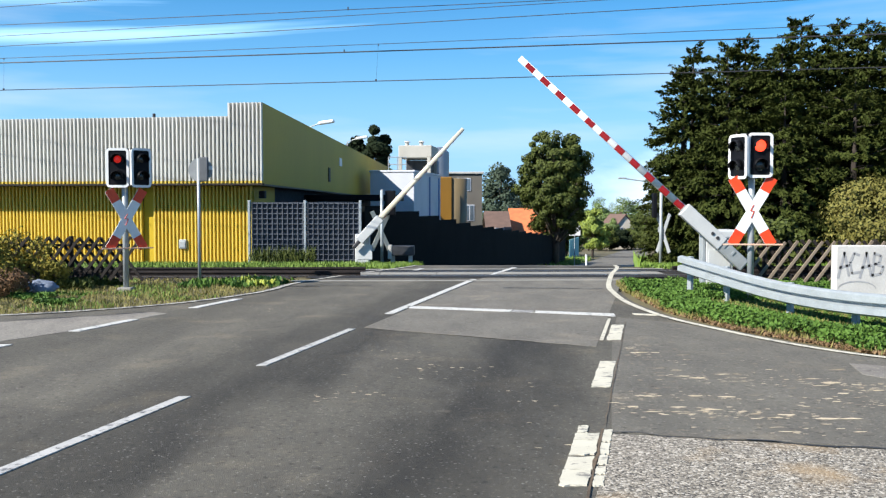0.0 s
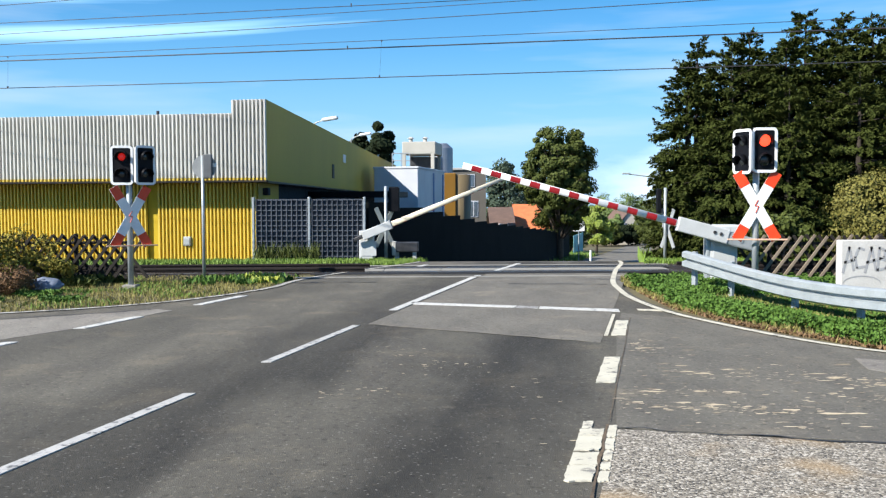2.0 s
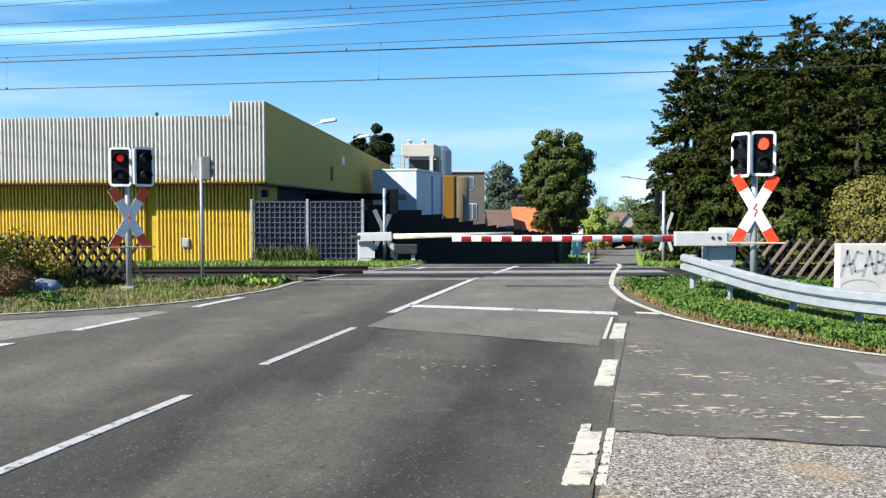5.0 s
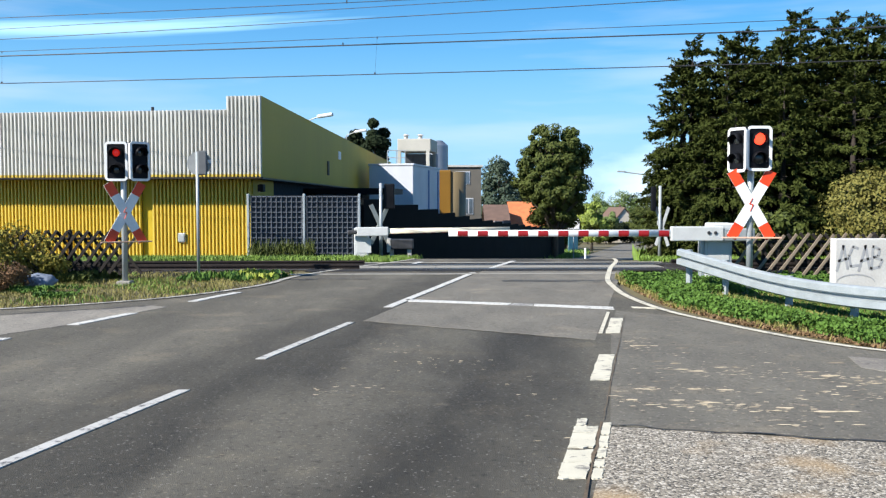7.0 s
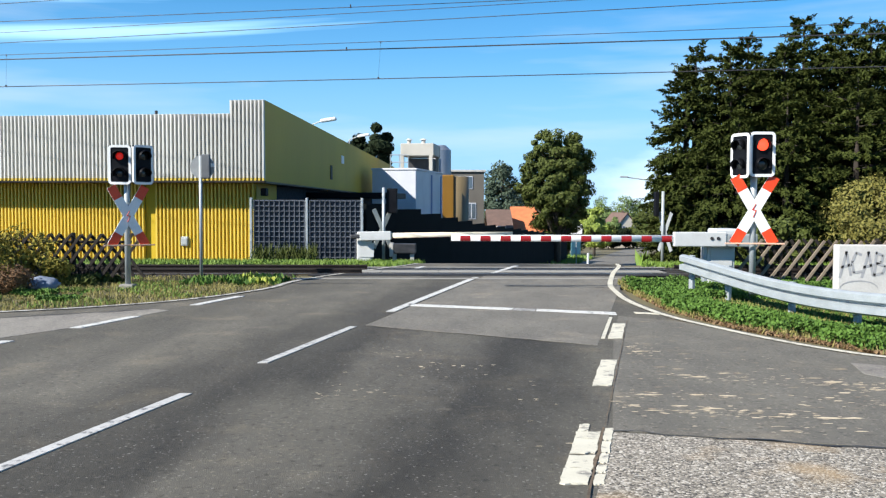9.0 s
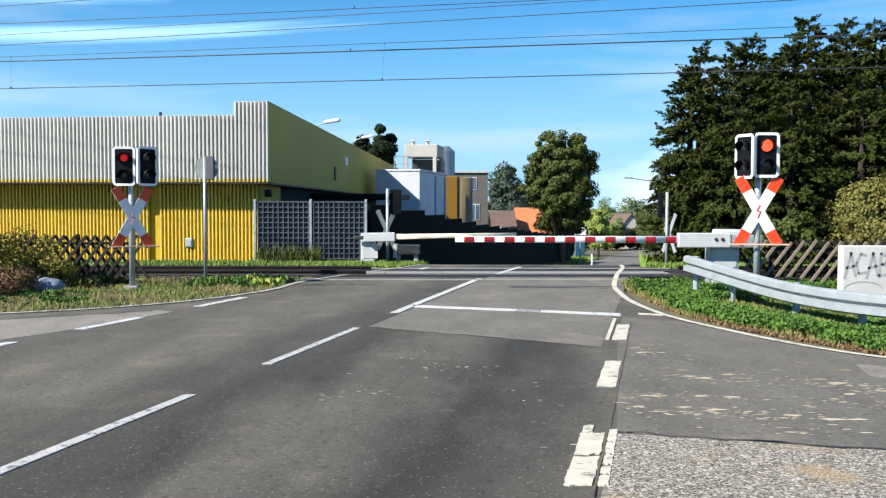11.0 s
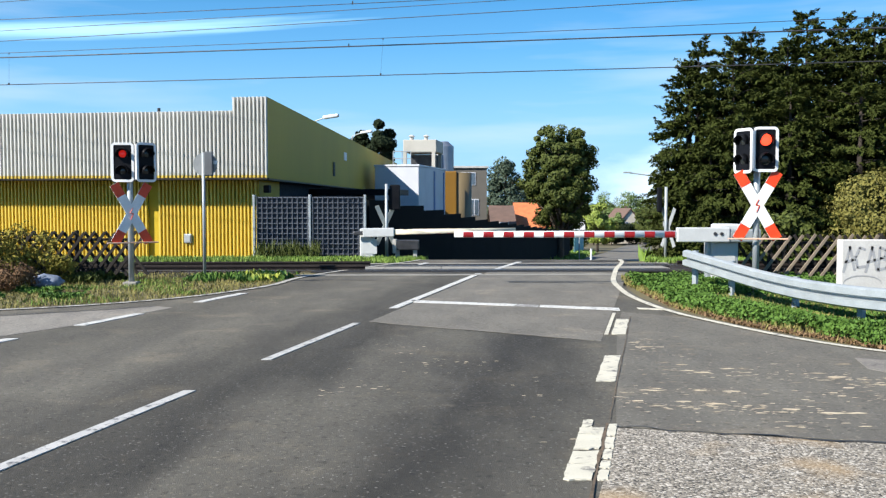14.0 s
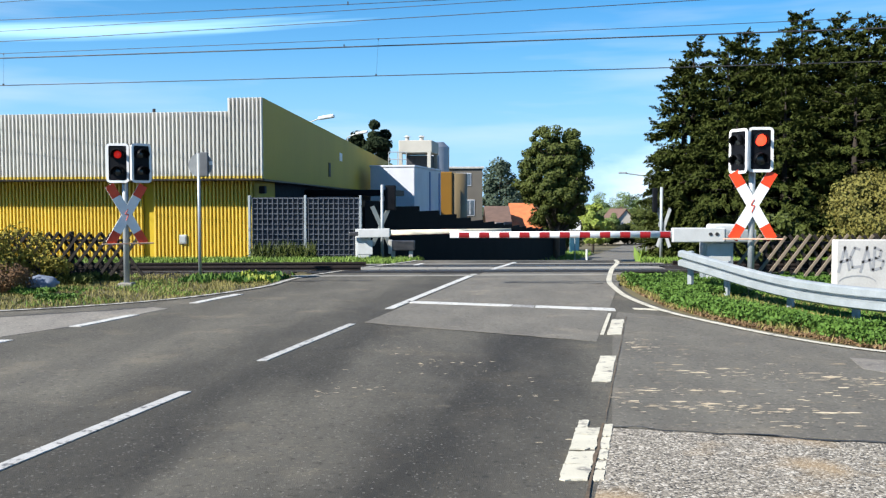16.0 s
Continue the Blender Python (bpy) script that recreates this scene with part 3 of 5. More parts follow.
for cx, cy, sx, sy, count in ((-0.9, 8.25, 0.22, 0.25, 22), (-0.05, 9.4, 0.35, 0.2, 26), (-0.6, 10.3, 0.3, 0.4, 14), (-2.9, 15.2, 0.3, 0.3, 14), (0.75, 7.3, 0.12, 0.6, 10)):
    for k in range(count):
        a = gen.uniform(0.01, 0.03)
        flake(cx + gen.normal(0, sx), cy + gen.normal(0, sy), a, a * gen.uniform(0.2, 0.5), 0.003 + 0.0004 * (k % 5))
bmesh.ops.recalc_face_normals(bm, faces=bm.faces[:])
for f in bm.faces:
    if f.normal.z < 0:
        f.normal_flip()
tagged(link("leaf_litter", bm, SAND), "sandy smears and pale dry leaf litter on the lay-by", "litter", kind="stuff")

# ---- railway ----
LEAN = -0.04  # the rails draw slightly away towards the lay-by


def rail_y(x, y):
    return y - LEAN * (x - 1.0)


track = thing("railway_track", "single railway track on dark stained ballast", "railway", pose(0, 0, 0), kind="structure")
for side, (x0, x1) in enumerate(((-40, -3.6), (5.0, 60))):
    bm = bm_new()
    n = 80
    rows_y = (20.9, 21.5, 22.3, 24.2, 25.0, 25.8)
    rows_z = (-0.06, -0.03, -0.015, -0.015, -0.03, -0.06)
    grid = [[bm.verts.new((x, rail_y(x, y), z + 0.012 * noise.noise((x * 3, y * 3, 1)))) for y, z in zip(rows_y, rows_z)] for x in np.linspace(x0, x1, n)]
    for a, b in zip(grid, grid[1:]):
        for i in range(5):
            bm.faces.new((a[i], b[i], b[i + 1], a[i + 1]))
    part("ballast_bed", bm, BALLAST, track)
    sl = bm_new()
    box(sl, -0.13, 0.13, -1.2, 1.2, -0.08, 0.1, 0.015)
    me = bpy.data.meshes.new("sleeper")
    sl.to_mesh(me)
    sl.free()
    me.materials.append(DARK_TIMBER)
    for k in range(int((min(x1, 20) - max(x0, -26)) / 0.6)):
        x = max(x0, -26) + 0.3 + k * 0.6
        piece("sleeper", me, track, pose(x, rail_y(x, 23.25), -0.09, 0, 0, 2.3))
for y in (22.5, 24.0):
    m = pose(1.0, y, 0, 0, 0, 2.3)
    bm = bm_new()
    for x0, x1 in ((-40, -3.0), (5.0, 60)):
        box(bm, x0, x1, -0.05, 0.05, -0.02, 0.005)
        box(bm, x0, x1, -0.012, 0.012, 0.005, 0.09)
    rail = part("rail", bm, RUST, track, at=m)
    bm = bm_new()
    for x0, x1 in ((-40, -3.0), (5.0, 60)):
        box(bm, x0, x1, -0.035, 0.035, 0.08, 0.125, 0.006)
    part("rail_head", bm, RUST, rail)
    bm = bm_new()
    box(bm, -40, 60, -0.03, 0.03, 0.0, 0.014)
    part("running_surface", bm, RAIL_TOP, rail)
crossing = thing("level_crossing_deck", "dark rubber panels and pale concrete edges between the rails", "crossing", pose(1.0, 0, 0, 0, 0, 0), kind="structure")
for y0, y1, mt, nm in ((21.8, 22.46, RUBBER, "rubber_panel"), (22.56, 22.75, RUBBER, "rubber_panel"), (23.7, 23.95, RUBBER, "rubber_panel"), (24.05, 24.6, RUBBER, "rubber_panel"), (20.85, 21.1, EDGE_CONCRETE, "concrete_edge"), (24.65, 24.95, EDGE_CONCRETE, "concrete_edge"), (22.8, 23.65, EDGE_CONCRETE, "infill_panel")):
    for k in range(6):
        x0 = -4.4 + k * 1.42 + (y0 - 21) * ROAD
        bm = bm_new()
        vs4 = [(x0 + 0.008, rail_y(x0 + 1, y0)), (x0 + 1.412, rail_y(x0 + 2.42, y0)), (x0 + 1.412 + 0.0, rail_y(x0 + 2.42, y1)), (x0 + 0.008, rail_y(x0 + 1, y1))]
        part(nm, slab(vs4, 0.0005, 0.012, nm), mt, crossing)

# ---- catenary ----
WIRES = ((7.25, 0.009, -12.66, 26.32, -10.47, 25.66), (6.65, 0.009, -12.39, 25.74, -1.35, 23.44), (6.85, 0.0085, -13.75, 28.54, 1.53, 24.2), (6.25, 0.0095, -12.93, 26.83, 2.75, 22.29), (5.65, 0.0075, -12.14, 25.18, 2.71, 21.91), (5.5, 0.016, -12.05, 24.99, 2.74, 22.18), (4.9, 0.012, -12.54, 25.97, 2.86, 23.11))
CLAMPS = {6.65: (-2.4,), 5.5: (-2.45,)}


def wire_at(w, x):
    z, r, xl, yl, xr, yr = w
    return Vector((x, yl + (yr - yl) / (xr - xl) * (x - xl), z + 0.12 * ((x + 2) / 30) ** 2))


for w in WIRES:
    cu = bpy.data.curves.new("overhead_wire", "CURVE")
    cu.dimensions, cu.bevel_depth, cu.bevel_resolution = "3D", w[1], 1
    sp = cu.splines.new("POLY")
    sp.points.add(18)
    for pt, x in zip(sp.points, np.linspace(-45, 45, 19)):
        pt.co = (*wire_at(w, x), 1)
    cu.materials.append(DARK_STEEL)
    wire = tagged(new("overhead_wire", cu), "dark overhead railway wire with small clamps", "wire", "overhead line")
    for x in CLAMPS.get(w[0], ()):
        bm = bm_new()
        box(bm, -0.014, 0.014, -0.018, 0.018, -0.015, 0.07, 0.003)
        part("clamp", bm, DARK_STEEL, wire, at=Matrix.Translation(wire_at(w, x)))
    if w[0] == 4.9:
        # thin droppers up to the carrying wire
        for x, xt in ((-12.2, -11.8), (-1.72, -1.58)):
            low, top_ = wire_at(w, x), wire_at(WIRES[4], xt)
            bm = bm_new()
            rod(bm, low, top_, 0.0022, seg=5)
            drop_wire = part("dropper", bm, DARK_STEEL, wire)
            bm = bm_new()
            box(bm, low.x - 0.02, low.x + 0.02, low.y - 0.02, low.y + 0.02, low.z - 0.01, low.z + 0.05, 0.004)
            part("clamp", bm, DARK_STEEL, drop_wire)
            bm = bm_new()
            box(bm, top_.x - 0.012, top_.x + 0.012, top_.y - 0.012, top_.y + 0.012, top_.z - 0.04, top_.z + 0.01, 0.003)
            part("clamp", bm, DARK_STEEL, drop_wire)


# ---- signals and barriers ----
def cross_arm(bm, flip, y0, y1, a, b, w=0.185, h=1.18, wd=0.86):
    """A stretch a..b (0 to 1 along the arm) of one arm of the warning cross."""
    sx = wd / 2 - w / 2
    p, q = Vector((-flip * sx, 0, -h / 2)), Vector((flip * sx, 0, h / 2))
    d = q - p
    side = Vector((d.z, 0, -d.x)).normalized() * (w / 2)
    u, v = p + d * a, p + d * b
    corners = [u - side, u + side, v + side, v - side]
    fr = [bm.verts.new((c.x, y0, c.z)) for c in corners]
    bk = [bm.verts.new((c.x, y1, c.z)) for c in corners]
    bm.faces.new(fr)
    bm.faces.new(bk[::-1])
    for i in range(4):
        bm.faces.new((fr[i], bk[i], bk[(i + 1) % 4], fr[(i + 1) % 4]))
    bmesh.ops.recalc_face_normals(bm, faces=bm.faces[:])


def warning_cross(parent, z, turn, y=-0.1, back=None):
    cr = None
    for flip in (1, -1):
        o = 0.0 if flip == 1 else 0.006
        bm = bm_new()
        cross_arm(bm, flip, y - o, y + 0.02 - o, 0.0, 1.0, w=0.13 if back else 0.185, wd=0.7 if back else 0.86)
        arm = part("cross_arm", bm, back or WHITE, parent, "white warning cross arm with red ends" if not back else "bare grey back of a warning cross arm", at=pose(0, 0, z, 0, 0, turn))
        if back:
            continue
        for a, b in ((0.0, 0.2), (0.8, 1.0)):
            bm = bm_new()
            cross_arm(bm, flip, y - o - 0.004, y - o - 0.0005, a, b, w=0.183)
            part("red_end", bm, SIGN_RED, arm)
        cr = arm
    if not back:
        bm = bm_new()
        pts = [(0.02, 0.11), (-0.035, 0.01), (0.03, 0.0), (-0.02, -0.12)]
        for (xa, za), (xb, zb) in zip(pts, pts[1:]):
            rod(bm, (xa, y - 0.014, za), (xb, y - 0.014, zb), 0.008, seg=6)
        part("flash_symbol", bm, SIGN_RED, cr, "small red lightning flash")


def lamp_head(parent, x, y, z, turn, lit, w=0.44, h=0.78):
    """A signal head with two hooded lamps, facing -y before it is turned."""
    base = pose(x, y, z, 0, 0, turn)
    bm = bm_new()
    box(bm, -w / 2, w / 2, -0.03, 0.0, -h / 2, h / 2, 0.012)
    plate = part("backing_board", bm, BLACK, parent, "black board with rounded white border", at=base)
    bm = bm_new()
    t = 0.045
    # rounded border built of a swept frame
    out, rad = [], 0.075
    for cx, cz, a0 in ((w / 2 - rad, h / 2 - rad, 0), (-w / 2 + rad, h / 2 - rad, 90), (-w / 2 + rad, -h / 2 + rad, 180), (w / 2 - rad, -h / 2 + rad, 270)):
        for k in range(5):
            a = radians(a0 + k * 22.5)
            out.append((cx, cz, math.cos(a), math.sin(a)))
    rings = []
    for cx, cz, dx, dz in out:
        r0, r1 = rad + 0.004, rad - t
        rings.append([bm.verts.new((cx + dx * r0, -0.045, cz + dz * r0)), bm.verts.new((cx + dx * r0, 0.01, cz + dz * r0)), bm.verts.new((cx + dx * r1, -0.034, cz + dz * r1)), bm.verts.new((cx + dx * r1, -0.045, cz + dz * r1))])
    for a, b in zip(rings, rings[1:] + rings[:1]):
        for i in range(4):
            bm.faces.new((a[i], b[i], b[(i + 1) % 4], a[(i + 1) % 4]))
    bmesh.ops.recalc_face_normals(bm, faces=bm.faces[:])
    part("white_border", bm, WHITE, plate)
    bm = bm_new()
    box(bm, -w / 2 + 0.06, w / 2 - 0.06, 0.0, 0.18, -h / 2 + 0.05, h / 2 - 0.05, 0.02)
    part("housing", bm, BLACK, plate)
    for k, dz in enumerate((0.17, -0.17)):
        bm = bm_new()
        bmesh.ops.create_uvsphere(bm, u_segments=20, v_segments=10, radius=0.105 if lit is LAMP_RED else 0.075, matrix=Matrix.Translation((0, -0.03, dz)) @ Matrix.Diagonal((1, 0.35, 1, 1)))
        part("lens", bm, lit if (k == 0 and lit) else LENS, plate, "glowing red lamp" if (k == 0 and lit) else "unlit dark lamp", smooth=True)
        bm = bm_new()
        seg = 14
        ring = []
        for i in range(seg + 1):
            a = radians(-25 + 230 * i / seg)
            c, s_ = math.cos(a) * 0.125, math.sin(a) * 0.125
            ln = 0.13 if s_ > 0 else 0.08
            ring.append([bm.verts.new((c, -0.03, dz + s_)), bm.verts.new((c, -0.03 - ln, dz + s_ - 0.02)), bm.verts.new((c * 0.95, -0.03 - ln, dz + s_ * 0.95 - 0.02)), bm.verts.new((c * 0.95, -0.03, dz + s_ * 0.95))])
        for a, b in zip(ring, ring[1:]):
            for i in range(4):
                bm.faces.new((a[i], b[i], b[(i + 1) % 4], a[(i + 1) % 4]))
        bmesh.ops.recalc_face_normals(bm, faces=bm.faces[:])
        part("hood", bm, BLACK, plate, smooth=True)
    return plate


def signal_post(x, y, z, label, heads, cross_z, cross_turn, height, back=False, foot_bar=True):
    sg = thing("crossing_signal", label, "railway signal", pose(x, y, z), "level crossing signals")
    bm = bm_new()
    rod(bm, (0, 0, 0), (0, 0, height), 0.057, seg=16)
    part("pole", bm, ZINC, sg, smooth=True)
    bm = bm_new()
    box(bm, -0.14, 0.14, -0.14, 0.14, -0.06, 0.04, 0.02)
    part("foot", bm, EDGE_CONCRETE, sg)
    for hx, hy, hz, turn, lit in heads:
        lamp_head(sg, hx, hy, hz, turn, lit)
        for dz in (-0.2, 0.2):
            bm = bm_new()
            rod(bm, (0, 0, hz + dz), (hx, hy + 0.1, hz + dz), 0.02, seg=8)
            part("bracket", bm, DARK_STEEL, sg)
    warning_cross(sg, cross_z, cross_turn, y=0.09 if back else -0.1, back=GREY_METAL if back else None)
    if foot_bar:
        bm = bm_new()
        box(bm, -0.5, 0.52, -0.15, -0.11, 0, 0.028, 0.006)
        part("lower_bar", bm, mat("faded_orange_edge", (0.75, 0.4, 0.25), (0.6, 0.45, 0.35), 0.6), sg, "thin pinkish orange bar under the cross", at=pose(0, 0, cross_z - 0.6, 0, 0, cross_turn))
    return sg


signal_post(-6.43, 18.76, 0, "level crossing signal with red lamp and shaded warning cross", [(-0.09, -0.12, 2.45, 6, LAMP_DIM), (0.35, -0.1, 2.45, 50, None)], 1.42, 34, 2.85)
signal_post(5.47, 16.46, 0, "level crossing signal with bright red lamp and sunlit warning cross", [(0.085, -0.14, 2.57, 0, LAMP_RED), (-0.235, -0.04, 2.55, -64, None)], 1.59, -8, 2.95)
bm = bm_new()
sign = thing("road_sign", "grey back of a round road sign on a thin pole", "road sign", pose(-5.47, 20.78, 0))
rod(bm, (0, 0, 0), (0, 0, 2.75), 0.035, seg=12)
part("pole", bm, ZINC, sign, smooth=True)
bm = bm_new()
rod(bm, (0.03, 0.05, 2.5), (0.03, 0.07, 2.5), 0.27, seg=32)
part("sign_disc", bm, mat("sign_back", (0.3, 0.31, 0.31), (0.22, 0.23, 0.23), 0.5, 0.2), sign, "plain grey metal disc")
bm = bm_new()
box(bm, 0.03, 0.22, -0.06, 0.05, 2.24, 2.78, 0.02)
part("control_box", bm, mat("dull_grey_paint", (0.11, 0.12, 0.13), (0.08, 0.085, 0.09), 0.6), sign, "narrow dark grey box")
bm = bm_new()
box(bm, 0.2, 0.3, 0.03, 0.05, 2.5, 2.58)
part("white_plate", bm, WHITE, sign)

# the signals on the far side, seen from behind
for x, y, hgt, hx in ((-1.86, 28.2, 2.2, 0.25), (6.7, 28.5, 2.12, -0.17)):
    sg = thing("crossing_signal", "back of a level crossing signal on a pale pole", "railway signal", pose(x, y, 0), "level crossing signals")
    bm = bm_new()
    rod(bm, (0, 0, -0.3), (0, 0, hgt), 0.048, seg=12)
    part("pole", bm, ZINC, sg, smooth=True)
    bm = bm_new()
    w = 0.16 if hx > 0 else 0.07
    box(bm, hx - w, hx + w, 0.05, 0.25, hgt - 0.78, hgt - 0.02, 0.03)
    part("housing", bm, BLACK, sg, "black back of the lamp housing")
    warning_cross(sg, hgt - 1.25, 25 if hx > 0 else -62, y=0.09, back=mat("dull_aluminium", (0.42, 0.44, 0.4), (0.3, 0.32, 0.29), 0.6) if hx > 0 else GREY_METAL)


def barrier(name, x, y, ground_z, pivot_z, side, length, label, beam_mat, r0, r1, stripes):
    """A half barrier. side: +1 when its beam points to +x."""
    br = thing(name, label, "barrier", pose(x, y, ground_z), "level crossing barriers")
    bm = bm_new()
    if stripes:
        box(bm, -0.2, 0.36, -0.1, 0.4, 0, pivot_z + 0.12, 0.03)
        box(bm, -0.06, 0.42, -0.14, 0.44, pivot_z + 0.02, pivot_z + 0.2, 0.04)
    else:
        box(bm, -0.21, 0.21, -0.1, 0.35, -0.16, pivot_z + 0.12, 0.03)
    body = part("drive_cabinet", bm, CABINET, br, "light grey steel drive cabinet")
    bm = bm_new()
    box(bm, -0.14, 0.3, -0.115, -0.1, 0.12, pivot_z - 0.2, 0.004)
    part("door", bm, CABINET, body)
    if stripes:
        bm = bm_new()
        box(bm, -0.27, -0.2, -0.1, 0.1, 0, pivot_z + 0.1, 0.01)
        part("side_post", bm, ZINC, br)
    bm = bm_new()
    rod(bm, (0, -0.2, pivot_z), (0, 0.3, pivot_z), 0.07, seg=16)
    part("pivot_shaft", bm, DARK_STEEL, br, smooth=True)
    # the beam: a slightly tapered rounded tube, pivot at its origin
    seg, rings, bm = 14, [], bm_new()
    s0 = 0.8 if stripes else 0.75
    for k, t in enumerate((0.0, 0.5, 1.0)):
        r = r0 + (r1 - r0) * t
        rings.append([bm.verts.new((side * (s0 + (length - s0) * t), -0.25 + 0.5 * r * math.cos(a), r * math.sin(a))) for a in (2 * math.pi * i / seg for i in range(seg))])
    for a, b in zip(rings, rings[1:]):
        for i in range(seg):
            bm.faces.new((a[i], a[(i + 1) % seg], b[(i + 1) % seg], b[i]))
    bm.faces.new(rings[0])
    bm.faces.new(rings[-1][::-1])
    bmesh.ops.recalc_face_normals(bm, faces=bm.faces[:])
    arm = part("beam", bm, beam_mat, br, "tapered white beam with red bands" if stripes else "tapered cream white beam, bands on its far side", smooth=True)
    bm = bm_new()
    if stripes:
        box(bm, -0.925, 0.12, -0.33, -0.17, -0.155, 0.135, 0.02)
    else:
        box(bm, -0.1, 0.82, -0.33, -0.17, -0.13, 0.13, 0.02)
    part("sleeve", bm, CABINET, arm, "pale grey steel sleeve")
    bm = bm_new()
    if stripes:
        box(bm, 0.1, 0.75, -0.31, -0.2, -0.16, 0.1, 0.03)
        for k in range(2):
            box(bm, 0.15 + k * 0.22, 0.19 + k * 0.22, -0.325, -0.3, -0.05, 0.05)
    else:
        box(bm, -0.38, -0.1, -0.29, -0.21, -0.07, 0.05, 0.03)
    part("counterweight", bm, GREY_METAL if stripes else DARK_STEEL, arm, "grey counterweight behind the pivot")
    if stripes:
        for k in range(2):
            bm = bm_new()
            rod(bm, (-0.05 - 0.13 * k, -0.345, 0.01), (-0.05 - 0.13 * k, -0.33, 0.01), 0.035, seg=10)
            part("bolt", bm, DARK_STEEL, arm)
    # red bands, wrapped round the face of the beam
    n = stripes or 12
    step = (length - s0) / n
    for k in range(n):
        xa = 0.96 + k * 0.4016 if stripes else s0 + 0.1 + k * step
        xb = xa + (0.205 if stripes else step * 0.46)
        face = 1 if stripes else -1
        bm = bm_new()
        cols = []
        for xx in (xa, xb):
            t = (xx - s0) / (length - s0)
            r = (r0 + (r1 - r0) * t) + 0.004
            cols.append([bm.verts.new((side * xx, -0.25 - face * (0.5 * r * math.cos(a)), r * math.sin(a))) for a in (radians((-62 if stripes else -125) + (108 if stripes else 200) * i / 6) for i in range(7))])
        for i in range(6):
            bm.faces.new((cols[0][i], cols[0][i + 1], cols[1][i + 1], cols[1][i]))
        bmesh.ops.recalc_face_normals(bm, faces=bm.faces[:])
        part("red_band", bm, RED, arm)
    return br, arm


right_barrier, right_arm = barrier("barrier", 5.49, 18.75, 0, 1.01, -1, 5.36, "half barrier with red and white beam beside the guardrail", WHITE, 0.074, 0.063, 11)
left_barrier, left_arm = barrier("barrier", -2.4, 27.55, 0.0, 0.75, 1, 4.4, "half barrier with pale beam on the far side of the track", CREAM, 0.085, 0.055, 0)

# ---- guardrail ----
RAIL_LINE = [(4.49, 17.4, 0.755), (4.51, 17.3, 0.75), (4.72, 16.5, 0.675), (4.95, 15.6, 0.59), (5.13, 14.8, 0.53), (5.29, 14.0, 0.5), (5.46, 13.35, 0.49), (5.63, 12.8, 0.49), (5.88, 12.2, 0.5), (6.3, 11.5, 0.52), (7.2, 10.7, 0.55), (9.0, 9.9, 0.6)]
guard = thing("guardrail", "curved galvanised steel guardrail at the road edge", "guardrail", pose(0, 0, 0))
profile = [(0.0, 0.0), (0.05, -0.008), (0.083, -0.03), (0.083, -0.115), (-0.005, -0.14), (-0.005, -0.17), (0.083, -0.195), (0.083, -0.28), (0.05, -0.302), (0.0, -0.31)]
fine_line = [Vector(p) for p in RAIL_LINE]
for _ in range(2):
    out = [fine_line[0]]
    for a, b in zip(fine_line, fine_line[1:]):
        out += [a * 0.75 + b * 0.25, a * 0.25 + b * 0.75]
    fine_line = out + [fine_line[-1]]
bm = bm_new()
rings = []
for i, p in enumerate(fine_line):
    d = (fine_line[min(i + 1, len(fine_line) - 1)] - fine_line[max(i - 1, 0)]).normalized()
    nrm = Vector((d.y, -d.x, 0)).normalized()
    nrm = nrm if nrm.x < 0 else -nrm
    rings.append([bm.verts.new(p + nrm * a + Vector((0, 0, b))) for a, b in profile])
for a, b in zip(rings, rings[1:]):
    for i in range(len(profile) - 1):
        bm.faces.new((a[i], b[i], b[i + 1], a[i + 1]))
bmesh.ops.recalc_face_normals(bm, faces=bm.faces[:])
beam = part("rail_beam", bm, ZINC, guard, "corrugated steel beam")
solid = beam.modifiers.new("thickness", "SOLIDIFY")
solid.thickness, solid.offset = 0.006, 0
for i in (1, 2, 11, 20, 29, 38, 43):
    p = fine_line[min(i, len(fine_line) - 1)]
    bm = bm_new()
    box(bm, -0.05, 0.05, 0.02, 0.09, -0.1, p.z - 0.02, 0.008)
    part("post", bm, ZINC, guard, at=pose(p.x + 0.13, p.y + 0.06, 0, 0, 0, -65))

# ---- fences ----
def lattice(name, x0, x1, y, z0, z1, material, other, label, slope=0.62, step=0.24, rail=True):
    fe = thing(name, label, "fence", pose(x0, y, 0), "lattice fences")
    h = z1 - z0
    for k, (mt, yy, sg) in enumerate(((material, -0.02, 1), (other, 0.025, -1))):
        n = int((x1 - x0 + h * slope) / step)
        ln = math.hypot(h, h * slope)
        bm = bm_new()
        box(bm, -0.031, 0.031, -0.016, 0.016, 0, ln, 0.006)
        me = bpy.data.meshes.new("slat")
        bm.to_mesh(me)
        bm.free()
        me.materials.append(mt)
        for i in range(n):
            a = (i + 0.3) * step - (h * slope if sg > 0 else 0)
            piece("slat", me, fe, pose(a if sg > 0 else a, yy, z0 + random.uniform(-0.03, 0.02), 0, sg * math.degrees(math.atan(slope)), 0))
    for x in np.arange(0.2, x1 - x0, 2.3):
        bm = bm_new()
        rod(bm, (x, 0.09, -0.1), (x, 0.09, z1 + 0.03), 0.05, seg=8)
        part("post", bm, other, fe)
    for z in (z0 + 0.2 * h, z0 + 0.82 * h):
        bm = bm_new()
        box(bm, -0.2, x1 - x0 + 0.2, 0.045, 0.085, z - 0.03, z + 0.03, 0.008)
        part("cross_rail", bm, other, fe)
    return fe


